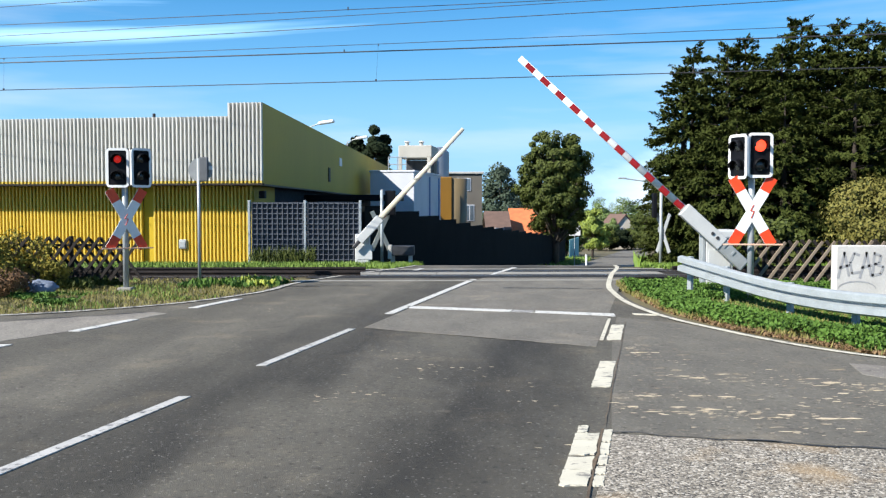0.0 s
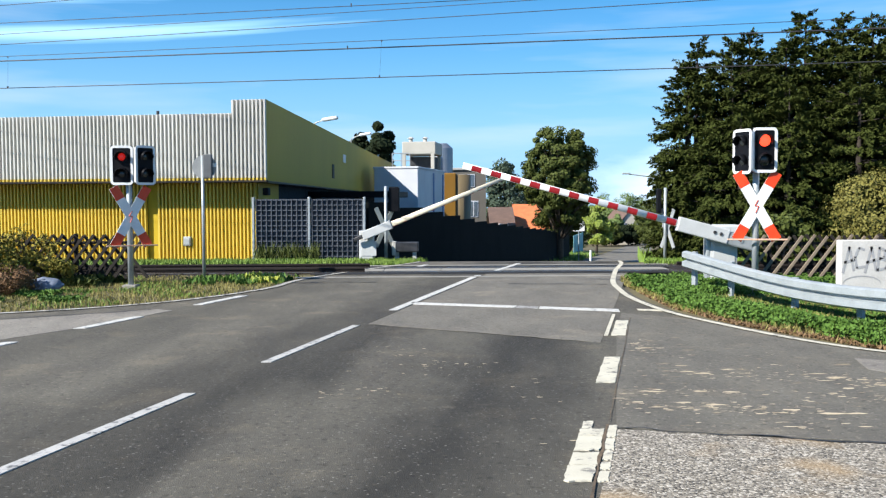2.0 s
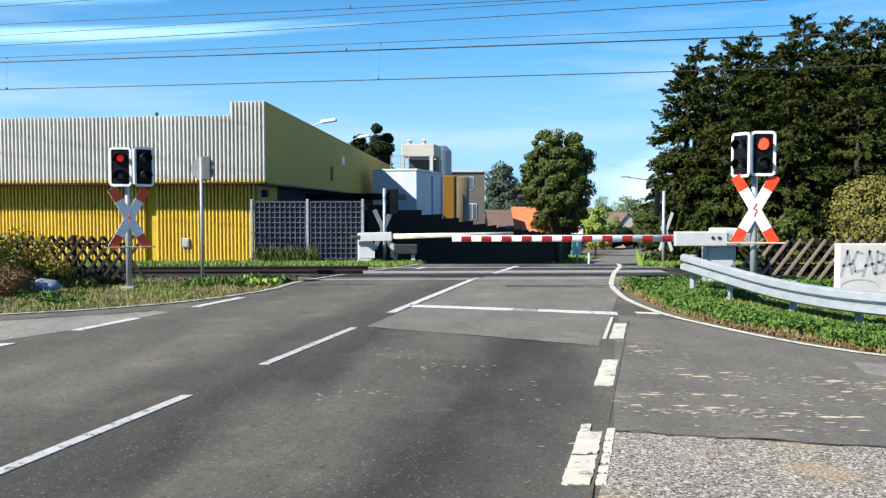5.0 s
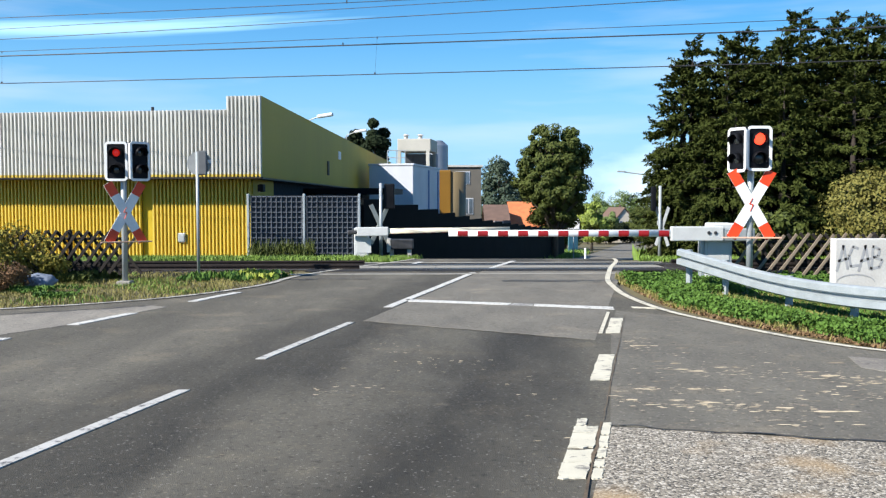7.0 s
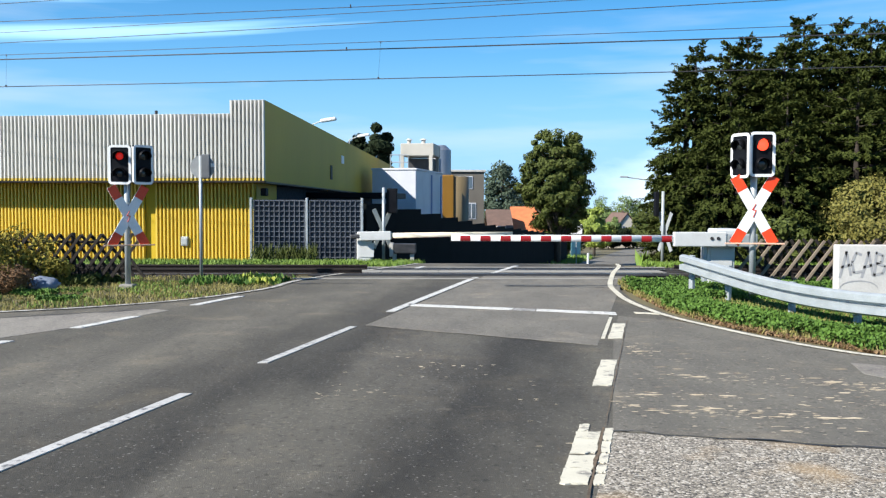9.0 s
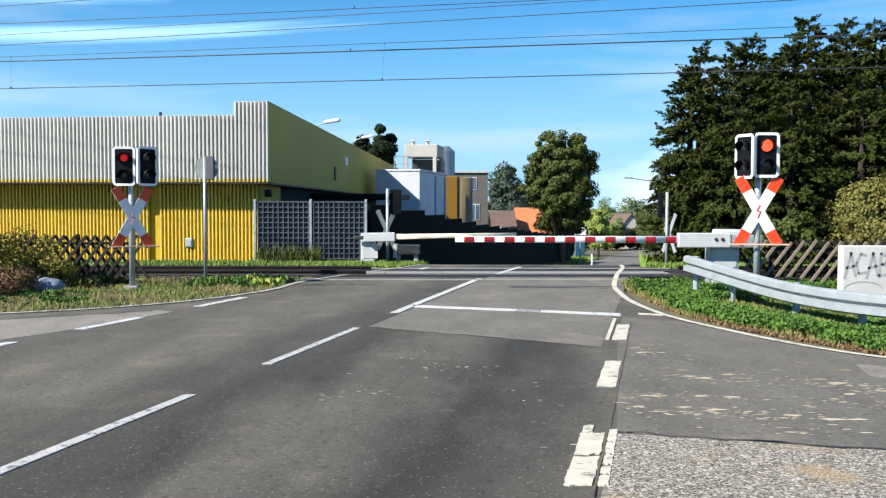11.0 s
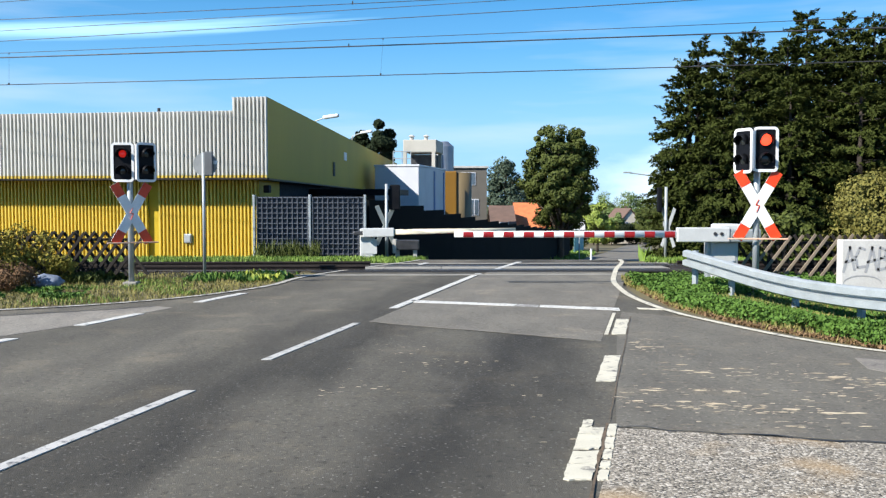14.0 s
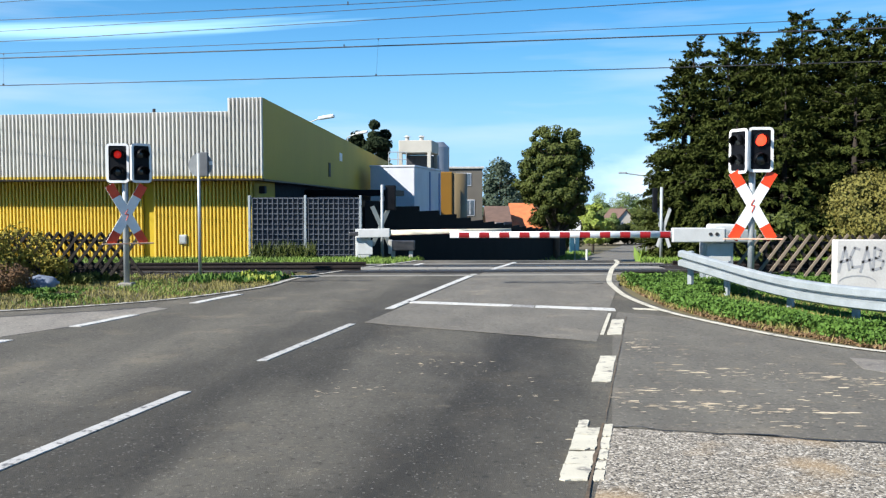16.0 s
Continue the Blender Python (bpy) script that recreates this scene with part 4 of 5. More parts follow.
lattice("lattice_fence", -10.4, -6.85, 19.6, 0.12, 1.02, DARK_TIMBER, DARK_TIMBER, "dark timber lattice fence among weeds", 0.75, 0.22)
# front slats take the lit tone, rear ones a dark copy for shade
lattice("lattice_fence", 6.5, 10.5, 19.2, 0.05, 0.97, TIMBER, DARK_TIMBER, "grey brown timber lattice fence below conifers", 0.75, 0.258)
wall = thing("concrete_slab_wall", "whitish concrete slab with sprayed letters behind the guardrail", "wall", pose(6.59, 15.5, 0))
bm = bm_new()
box(bm, 0, 2.6, 0, 0.22, -0.1, 1.02, 0.015)
part("slab", bm, mat("limewashed_concrete", (0.64, 0.62, 0.58), (0.47, 0.45, 0.42), 0.85, scale=2, fine=30, bump=0.2), wall)
GLYPHS = {"A": [[(0, 0), (0.09, 0.36), (0.16, 0.03)], [(0.02, 0.14), (0.17, 0.18)]], "C": [[(0.15, 0.31), (0.07, 0.34), (0.01, 0.2), (0.04, 0.04), (0.16, 0.06)]], "B": [[(0.02, 0), (0.04, 0.34), (0.14, 0.3), (0.12, 0.2), (0.05, 0.18), (0.18, 0.14), (0.14, 0.03), (0.02, 0.01)]]}
for k, ch in enumerate("ACAB"):
    bm = bm_new()
    for line in GLYPHS[ch]:
        for (xa, za), (xb, zb) in zip(line, line[1:]):
            d = Vector((xb - xa, 0, zb - za))
            sd = Vector((d.z, 0, -d.x)).normalized() * 0.019
            c = [Vector((xa, 0, za)) - sd - d * 0.05, Vector((xa, 0, za)) + sd - d * 0.05, Vector((xb, 0, zb)) + sd + d * 0.05, Vector((xb, 0, zb)) - sd + d * 0.05]
            bm.faces.new([bm.verts.new(v) for v in c])
    part("sprayed_letter", bm, SCRAWL, wall, "grey sprayed letter " + ch, at=pose(0.03 + k * 0.185, -0.004, 0.49 + 0.02 * (k % 2)) @ Matrix.Diagonal((1.12, 1, 1.12, 1)))
bm = bm_new()
arc = [(0.25 + 0.32 * math.cos(a), 0.28 + 0.13 * math.sin(a)) for a in (math.pi * i / 10 for i in range(11))]
for (xa, za), (xb, zb) in zip(arc, arc[1:]):
    bm.faces.new([bm.verts.new(v) for v in ((xa, 0, za), (xa, 0, za + 0.02), (xb, 0, zb + 0.02), (xb, 0, zb))])
part("sprayed_arc", bm, SCRAWL, wall, "faint sprayed arc", at=pose(0.1, -0.004, 0))


# ---- yellow hall ----
def sheet(x0, x1, z0, z1, pitch, deep, y=0.0):
    """Trapezoid sheet facing -y."""
    bm = bm_new()
    xs_, n = [], max(1, round((x1 - x0) / pitch))
    pt = (x1 - x0) / n
    for i in range(n):
        a = x0 + i * pt
        xs_ += [(a, 0), (a + 0.5 * pt, 0), (a + 0.57 * pt, -deep), (a + 0.93 * pt, -deep)]
    xs_.append((x1, 0))
    lo = [bm.verts.new((a, y + d, z0)) for a, d in xs_]
    hi = [bm.verts.new((a, y + d, z1)) for a, d in xs_]
    for i in range(len(xs_) - 1):
        bm.faces.new((lo[i], lo[i + 1], hi[i + 1], hi[i]))
    return bm


hall = thing("industrial_hall", "long yellow hall with pale ribbed overhanging upper storey", "building", pose(-5.64, 29.2, 0, 0, 0, -8))
SIDE = Vector((-0.113, 0.9936, 0))
for k in range(17):
    x1 = -1.16 - k * 1.2
    # yellow strip paints the glow bounced onto the lower edge of the sheets
    part("yellow_bounce_strip", sheet(x1 - 1.2, x1, 2.405, 2.5, 0.1333, 0.15, -0.004), CLAD_YELLOW, hall, "ribbed strip coloured yellow for light bounced onto the foot of the pale sheets" if k == 0 else "")
    part("upper_panel", sheet(x1 - 1.2, x1, 2.41, 4.52, 0.1333, 0.15), CLAD_WHITE, hall, "pale ribbed metal sheet" if k == 0 else "")
part("yellow_bounce_strip", sheet(-1.16, 0, 2.405, 2.5, 0.1333, 0.15, -0.004), CLAD_YELLOW, hall)
part("corner_panel", sheet(-1.16, 0, 2.41, 4.94, 0.1333, 0.15), CLAD_WHITE, hall, "raised pale ribbed corner panel")
bm = bm_new()
q = SIDE * 50
p4 = [(0.004, -0.04, 2.41), (q.x + 0.004, q.y, 2.41), (q.x + 0.004, q.y, 4.94), (0.004, -0.04, 4.94)]
fr = [bm.verts.new(v) for v in p4]
bk = [bm.verts.new((v[0] - 0.12, v[1] + 0.05, v[2])) for v in p4]
bm.faces.new(fr)
bm.faces.new(bk[::-1])
for i in range(4):
    bm.faces.new((fr[i], bk[i], bk[(i + 1) % 4], fr[(i + 1) % 4]))
bmesh.ops.recalc_face_normals(bm, faces=bm.faces[:])
side_wall = part("side_wall", bm, OCHRE, hall, "smooth olive ochre side wall")
bm = bm_new()
for a, b in (((-21.5, 0.06), (0, 0.06)),):
    v = [bm.verts.new(c) for c in ((-21.5, 0.03, 4.4), (-0.1, 0.03, 4.4), (q.x - 0.1, q.y, 4.4), (-21.5, q.y, 4.4))]
    bm.faces.new(v)
roof_slab = part("roof", bm, CONCRETE, hall)
roof_slab.modifiers.new("thickness", "SOLIDIFY").thickness = 0.15
for x0, x1, y0, y1 in ((-21.6, -21.5, 0.1, 49.8), (-21.5, q.x - 0.2, 49.55, 49.7)):
    bm = bm_new()
    box(bm, x0, x1, y0, y1, -4, 4.5)
    part("rear_wall", bm, CLAD_WHITE, hall)
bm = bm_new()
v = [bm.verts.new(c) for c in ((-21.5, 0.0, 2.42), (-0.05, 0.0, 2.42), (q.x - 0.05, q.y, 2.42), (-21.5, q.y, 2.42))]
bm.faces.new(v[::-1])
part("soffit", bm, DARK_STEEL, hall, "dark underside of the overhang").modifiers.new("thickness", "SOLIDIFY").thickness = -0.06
bm = bm_new()
box(bm, -21.5, 0.02, -0.16, 0.0, 2.36, 2.42, 0.005)
part("drip_edge", bm, DARK_TIMBER, hall, "dark lower edge of the overhang")
bm = bm_new()
box(bm, -21.5, -1.17, 0.004, 0.06, 4.46, 4.535, 0.01)
part("coping", bm, CLAD_WHITE, hall)
bm = bm_new()
box(bm, -1.17, -0.12, 0.004, 0.06, 4.88, 4.955, 0.01)
part("coping", bm, CLAD_WHITE, hall)
OFF = 0.69
for k in range(16):
    x1 = -0.6 - k * 1.25
    if k == 2:
        continue
    part("lower_panel", sheet(x1 - 1.25, x1, -0.4, 2.4, 0.128, 0.13, OFF), CLAD_YELLOW, hall, "yellow ribbed metal sheet" if k == 0 else "")
bm = bm_new()
box(bm, -4.35, -3.1, OFF + 0.03, OFF + 0.1, -0.4, 2.4, 0.01)
part("door", bm, OCHRE, hall, "plain ochre door leaf")
part("lower_panel", sheet(-4.0, -3.1, -0.4, 2.4, 0.128, 0.13, OFF - 0.002), CLAD_YELLOW, hall)
bm = bm_new()
box(bm, -0.03, 0.0, 0, 3.2, -0.5, 2.4, 0.005)
part("corner_return", bm, OCHRE, hall, "yellow return wall at the corner", at=pose(-0.56, OFF, 0, 0, 0, 6.5))
# wall coloured near black to stand in for the shade under the overhang
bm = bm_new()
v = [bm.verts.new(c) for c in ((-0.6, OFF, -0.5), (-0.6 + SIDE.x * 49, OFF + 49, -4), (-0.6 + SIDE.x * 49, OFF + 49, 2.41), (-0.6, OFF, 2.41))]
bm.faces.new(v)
part("lower_side_wall", bm, mat("overhang_shade_dark", (0.05, 0.06, 0.07), (0.03, 0.035, 0.04), 0.95, spec=0.05), hall, "recessed lower side wall, coloured dark for the overhang shade").modifiers.new("thickness", "SOLIDIFY").thickness = 0.1
for s0, s1, z0, z1, mt, nm in ((13.5, 14.1, 2.85, 3.5, BLACK, "slot_window"), (17.2, 18.1, 3.75, 4.15, WHITE, "notice")):
    bm = bm_new()
    a, b = SIDE * s0, SIDE * s1
    v = [bm.verts.new(c) for c in ((a.x + 0.03, a.y, z0), (b.x + 0.03, b.y, z0), (b.x + 0.03, b.y, z1), (a.x + 0.03, a.y, z1))]
    f = bm.faces.new(v)
    ex = bmesh.ops.extrude_face_region(bm, geom=[f])
    for g in ex["geom"]:
        if isinstance(g, bmesh.types.BMVert):
            g.co.x -= 0.025
    bmesh.ops.recalc_face_normals(bm, faces=bm.faces[:])
    part(nm, bm, mt, hall)
bm = bm_new()
box(bm, -3.05, -2.8, OFF - 0.2, OFF - 0.05, 0.32, 0.62, 0.02)
box(bm, -3.02, -2.83, OFF - 0.215, OFF - 0.2, 0.36, 0.56, 0.006)
part("vent_box", bm, GREY_METAL, hall, "grey vent box on the yellow wall")
bm = bm_new()
rod(bm, (-3.75, 0.3, 4.4), (-3.75, 0.3, 4.68), 0.05, seg=10)
part("roof_vent", bm, DARK_STEEL, hall)
bm = bm_new()
box(bm, -0.32, -0.12, OFF + 0.0, OFF + 0.25, 1.95, 2.2, 0.03)
part("floodlight", bm, BLACK, hall, at=pose(-0.1, 0, 0))
# loading canopy at the side
bm = bm_new()
box(bm, 0.0, 3.7, 10, 13.5, 1.95, 2.2, 0.02)
part("canopy", bm, BLACK, hall, "low dark canopy at the side", at=pose(-1.7, 0, 0))
bm = bm_new()
rod(bm, (1.8, 10.3, -1.5), (1.8, 10.3, 2.02), 0.06, seg=8)
part("canopy_post", bm, DARK_STEEL, hall)
for s_, lz in ((9.2, 5.12), (22.0, 5.45)):
    lp = SIDE * s_
    bm = bm_new()
    rod(bm, (lp.x - 0.25, lp.y, 4.4), (lp.x - 0.2, lp.y, lz - 0.18), 0.035, seg=8)
    rod(bm, (lp.x - 0.2, lp.y, lz - 0.18), (lp.x + 0.32, lp.y, lz), 0.026, seg=8)
    arm_l = part("lamp_arm", bm, GREY_METAL, hall)
    bm = bm_new()
    box(bm, -0.05, 0.62, -0.12, 0.12, -0.06, 0.08, 0.05)
    part("lamp_head", bm, WHITE, arm_l, "white street lamp head", at=pose(lp.x + 0.32, lp.y, lz, 0, -8, 0))



# ---- screens and walls behind the track ----
screen = thing("grid_screen", "blue grey gridded screen panels between steel posts", "fence", pose(-5.97, 28.55, 0))
for k in range(2):
    x0 = 0.06 + k * 1.72
    bm = bm_new()
    box(bm, x0, x0 + 1.62, 0.06, 0.14, -0.25, 1.82)
    back = part("panel", bm, GRID_BACK, screen, "dark infill behind a steel grid")
    for nm, dims, places in (("upright_bar", (0.009, 0.03, 0.93), [(x0 + 0.03 + i * 0.156, 0.025, 0.88) for i in range(11)]), ("cross_bar", (0.81, 0.02, 0.012), [(x0 + 0.81, 0.034, 0.05 + i * 0.158) for i in range(12)])):
        bm = bm_new()
        box(bm, -dims[0], dims[0], -dims[1], dims[1], -dims[2], dims[2])
        me = bpy.data.meshes.new(nm)
        bm.to_mesh(me)
        bm.free()
        me.materials.append(GRID)
        for c in places:
            piece(nm, me, back, pose(*c))
for x in (0.0, 1.72, 3.42):
    bm = bm_new()
    box(bm, x - 0.035, x + 0.035, -0.04, 0.12, -0.25, 1.88, 0.01)
    part("post", bm, ZINC, screen)

barrier_wall = thing("noise_wall", "dark stepped noise wall following the road downhill", "wall", pose(-2.5, 28.9, 0))
D0 = Vector((ROAD, 1, 0)).normalized()
for k in range(20):
    s0, s1 = k * 3.5, k * 3.5 + 3.4
    a, b = D0 * s0, D0 * s1
    top = float(np.interp(28.9 + b.y, [28, 36, 49, 96, 110], [1.95, 1.5, 0.75, -1.35, -2.0]))
    low = lie(28.9 + b.y) - 0.4
    nr = Vector((D0.y, -D0.x, 0)) * 0.06
    bm = bm_new()
    ring = [a + nr, b + nr, b - nr, a - nr]
    lo = [bm.verts.new((v.x, v.y, low)) for v in ring]
    hi = [bm.verts.new((v.x, v.y, top)) for v in ring]
    bm.faces.new(hi)
    for i in range(4):
        bm.faces.new((lo[i], lo[(i + 1) % 4], hi[(i + 1) % 4], hi[i]))
    bmesh.ops.recalc_face_normals(bm, faces=bm.faces[:])
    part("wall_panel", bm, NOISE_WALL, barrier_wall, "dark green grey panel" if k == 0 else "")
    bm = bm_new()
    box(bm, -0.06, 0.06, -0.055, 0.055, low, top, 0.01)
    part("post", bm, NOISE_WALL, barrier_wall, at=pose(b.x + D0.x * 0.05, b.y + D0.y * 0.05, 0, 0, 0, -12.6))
box_thing = thing("cable_trough", "dark concrete cable box with pale end beside the barrier", "box", pose(-1.65, 28.0, 0))
bm = bm_new()
box(bm, 0, 0.78, 0, 0.4, 0.2, 0.5, 0.03)
part("trough", bm, DARK_STEEL, box_thing)
bm = bm_new()
box(bm, -0.02, 0.1, -0.02, 0.42, 0.1, 0.52, 0.02)
part("end_plate", bm, CONCRETE, box_thing, "pale concrete end")
for x in (0.12, 0.66):
    bm = bm_new()
    box(bm, x - 0.06, x + 0.06, 0.1, 0.3, -0.2, 0.22, 0.01)
    part("foot", bm, CONCRETE, box_thing)

# ---- works behind ----
box_van = thing("white_container", "white sheet metal container beside the hall", "container", pose(-4.32, 55, lie(55), 0, 0, -11))
bm = bm_new()
box(bm, 0, 2.68, 0, 8, 0, 3.76 - lie(55), 0.04)
part("body", bm, SHEET_WHITE, box_van)
bm = bm_new()
box(bm, -0.05, 2.73, -0.05, 8.05, 3.74 - lie(55), 3.86 - lie(55), 0.03)
part("roof", bm, SHEET_WHITE, box_van)
for y0 in (4.2, 7.2):
    bm = bm_new()
    box(bm, 2.66, 2.72, y0, y0 + 0.35, 1, 3.6 - lie(55), 0.01)
    part("corner_strip", bm, mat("blue_strip", (0.1, 0.2, 0.42), (0.08, 0.15, 0.32), 0.5), box_van)
rails_ = thing("roof_railing", "thin grey steel railing on the container roof", "railing", pose(-3.4, 58, 3.86))
for x in (0, 0.55, 1.1):
    bm = bm_new()
    rod(bm, (x, 0, 0), (x, 0, 0.95), 0.03, seg=6)
    part("upright", bm, GREY_METAL, rails_)
for z in (0.5, 0.95):
    bm = bm_new()
    rod(bm, (0, 0, z), (1.1, 0, z), 0.03, seg=6)
    part("bar", bm, GREY_METAL, rails_)

tower = thing("loading_tower", "white open loading tower with flat roof", "tower", pose(-3.05, 63.5, lie(63), 0, 0, -8))
tz = 1.65 - lie(63)
bm = bm_new()
box(bm, 0, 2.3, 0, 3.2, tz + 3.4, tz + 4.25, 0.05)
part("roof_box", bm, TOWER_CREAM, tower, "white boxed roof")
for x, y in ((0.12, 0.1), (2.1, 0.1), (0.12, 3.0), (2.1, 3.0)):
    bm = bm_new()
    box(bm, x - 0.12, x + 0.12, y - 0.1, y + 0.1, 0, tz + 3.5, 0.01)
    part("column", bm, TOWER_CREAM, tower)
# dark block added to stand in for the unlit inside of the tower
bm = bm_new()
box(bm, 0.25, 2.0, 1.5, 3.0, 0, tz + 3.3, 0.02)
part("dark_interior", bm, DARK_STEEL, tower, "dark block standing in for the shaded interior")
bm = bm_new()
box(bm, -0.1, 2.4, -0.1, 3.2, tz + 1.9, tz + 2.1, 0.02)
part("platform", bm, GREY_METAL, tower)
for x in (0.5, 1.5):
    bm = bm_new()
    rod(bm, (x, 0.6, tz + 4.2), (x, 0.6, tz + 4.55), 0.14, seg=10)
    rod(bm, (x, 0.6, tz + 4.5), (x, 0.6, tz + 4.6), 0.25, 0.1, seg=10)
    part("vent_cap", bm, CONCRETE, tower)
silo = thing("metal_silo", "tall bluish metal silo with rounded top", "silo", pose(-0.3, 74, lie(74)))
bm = bm_new()
sz = 1.65 - lie(74)
rod(bm, (0, 0, 0), (0, 0, sz + 4.4), 0.78, seg=28)
part("shell", bm, SILO, silo, smooth=False)
bm = bm_new()
rod(bm, (0, 0, sz + 4.4), (0, 0, sz + 4.8), 0.78, 0.35, seg=28)
part("cone_top", bm, SILO, silo)
bm = bm_new()
box(bm, -1.1, -0.2, -0.9, -0.75, sz - 1, sz + 3.8, 0.02)
part("duct", bm, SHEET_WHITE, silo)

tank = thing("storage_hall", "orange and tan rounded sheet metal store", "building", pose(-0.3, 69, lie(68)))
kz = 1.65 - lie(68)
bm = bm_new()
box(bm, 0, 0.98, 0, 6, 0, kz + 2.3, 0.08)
part("orange_end", bm, ORANGE_IN_SHADE, tank, "orange sheet metal end wall, colour darkened for shade")
bm = bm_new()
rod(bm, (1.17, 1.05, 0), (1.17, 1.05, kz + 2.2), 0.93, seg=28)
part("rounded_body", bm, TAN_IN_SHADE, tank, "tan curved sheet metal, colour darkened for shade", smooth=True)


def house(name, label, x, y, w, d, wall_h, roof_h, wall_mat, roof_mat, turn=0, ridge_x=True, windows=(), z=None, chimney=False):
    base = lie(y) if z is None else z
    ho = thing(name, label, "house", pose(x, y, base, 0, 0, turn))
    bm = bm_new()
    box(bm, 0, w, 0, d, -1, wall_h)
    walls = part("wall", bm, wall_mat, ho)
    bm = bm_new()
    if roof_h > 0.3:
        e = 0.35
        if ridge_x:
            prof = [(-e, wall_h - 0.15), (d / 2, wall_h + roof_h), (d + e, wall_h - 0.15)]
            ends = [[bm.verts.new((xx, a, b)) for a, b in prof] for xx in (-e, w + e)]
            gab = [[(xx, 0, wall_h), (xx, d, wall_h), (xx, d / 2, wall_h + roof_h * 0.93)] for xx in (0.02, w - 0.02)]
        else:
            prof = [(-e, wall_h - 0.15), (w / 2, wall_h + roof_h), (w + e, wall_h - 0.15)]
            ends = [[bm.verts.new((a, yy, b)) for a, b in prof] for yy in (-e, d + e)]
            gab = [[(0, yy, wall_h), (w, yy, wall_h), (w / 2, yy, wall_h + roof_h * 0.93)] for yy in (0.02, d - 0.02)]
        for i in range(2):
            bm.faces.new((ends[0][i], ends[1][i], ends[1][i + 1], ends[0][i + 1]))
        ro = part("roof", bm, roof_mat, ho)
        so = ro.modifiers.new("thickness", "SOLIDIFY")
        so.thickness = 0.16
        for g in gab:
            bm = bm_new()
            bm.faces.new([bm.verts.new(v) for v in g])
            part("gable", bm, wall_mat, ho)
    else:
        box(bm, -0.15, w + 0.15, -0.15, d + 0.15, wall_h, wall_h + roof_h, 0.02)
        ro = part("roof", bm, roof_mat, ho)
    if chimney:
        bm = bm_new()
        box(bm, w * 0.6, w * 0.6 + 0.5, d * 0.5, d * 0.5 + 0.5, wall_h, wall_h + roof_h + 0.7, 0.02)
        part("chimney", bm, ROOF_BROWN, ro)
    for wx, wz, ww, wh in windows:
        bm = bm_new()
        box(bm, wx - 0.07, wx + ww + 0.07, -0.05, 0.05, wz - 0.07, wz + wh + 0.07, 0.01)
        wi = part("window", bm, SHEET_WHITE, ho)
        bm = bm_new()
        box(bm, wx, wx + ww, -0.07, -0.052, wz, wz + wh)
        part("pane", bm, GLASS, wi)
        bm = bm_new()
        box(bm, wx + ww / 2 - 0.03, wx + ww / 2 + 0.03, -0.085, -0.072, wz, wz + wh)
        part("bar", bm, SHEET_WHITE, wi)
    return ho


bz = 1.65 - lie(82)
house("office_block", "flat roofed grey rendered office block with windows", 0.5, 82, 2.95, 7, bz + 3.0, 0.18, RENDER, CONCRETE, windows=((0.7, bz + 1.55, 1.2, 1.0), (1.5, bz - 1.1, 0.7, 1.3), (0.3, bz - 1.1, 0.6, 1.3)))
house("grey_house", "low house with brown tiled roof", 4.6, 92, 1.9, 9, 2.0, 1.9, PLASTER, ROOF_BROWN, windows=((0.6, 1.2, 0.8, 1.0),), z=-2.6)
house("tiled_house", "low house with bright orange clay roof", 7.1, 96, 3.6, 9, 2.1, 2.4, PLASTER, ROOF_TILE, turn=-4, windows=((0.7, 1.0, 0.8, 1.0), (2.2, 1.0, 0.8, 1.0)), z=-2.9)
house("cottage", "cottage with reddish brown gabled roof and chimney", 46.5, 254, 7.4, 12, 6.4, 4.6, PLASTER, ROOF_BROWN, turn=10, ridge_x=False, windows=((1.6, 6.0, 1.3, 1.4), (4.6, 6.0, 1.3, 1.4)), z=-11.2, chimney=True)

teal = thing("garden_fence", "pale teal boarded fence beside the far road", "fence", pose(16.1, 118, lie(118), 0, 0, 76))
for k in range(24):
    bm = bm_new()
    box(bm, k * 0.5 + 0.01, k * 0.5 + 0.48, -0.02, 0.02, -0.3, 2.6 + 0.05 * (k % 2))
    part("board", bm, TEAL, teal)
far_sign = thing("street_sign", "small white sign board on a post by the far road", "road sign", pose(13.5, 95, lie(95)))
bm = bm_new()
rod(bm, (0, 0, -0.3), (0, 0, 3.9), 0.05, seg=6)
part("pole", bm, ZINC, far_sign)
bm = bm_new()
box(bm, -0.58, 0.58, -0.03, 0.0, 3.0, 4.0, 0.03)
part("board", bm, WHITE, far_sign)
marker = thing("white_bollard", "short white marker post at the road edge", "bollard", pose(9.6, 62, lie(62)))
bm = bm_new()
rod(bm, (0, 0, -0.2), (0, 0, 1.5), 0.07, seg=8)
part("post", bm, WHITE, marker)
far_lamp = thing("street_lamp", "thin street lamp with long arm beyond the conifers", "street lamp", pose(16.3, 70, lie(70)))
bm = bm_new()
rod(bm, (0, 0, 0), (0, 0, 5.4 - lie(70) - 1.9), 0.07, 0.05, seg=8)
part("pole", bm, GREY_METAL, far_lamp)
bm = bm_new()
rod(bm, (0, 0, 3.5 - lie(70)), (-2.6, 0, 3.85 - lie(70)), 0.045, seg=8)
arm_f = part("arm", bm, GREY_METAL, far_lamp)
bm = bm_new()
box(bm, -3.1, -2.5, -0.12, 0.12, 3.82 - lie(70), 3.94 - lie(70), 0.03)
part("lamp_head", bm, GREY_METAL, arm_f)


# ---- plants ----
RNG = np.random.default_rng(7)


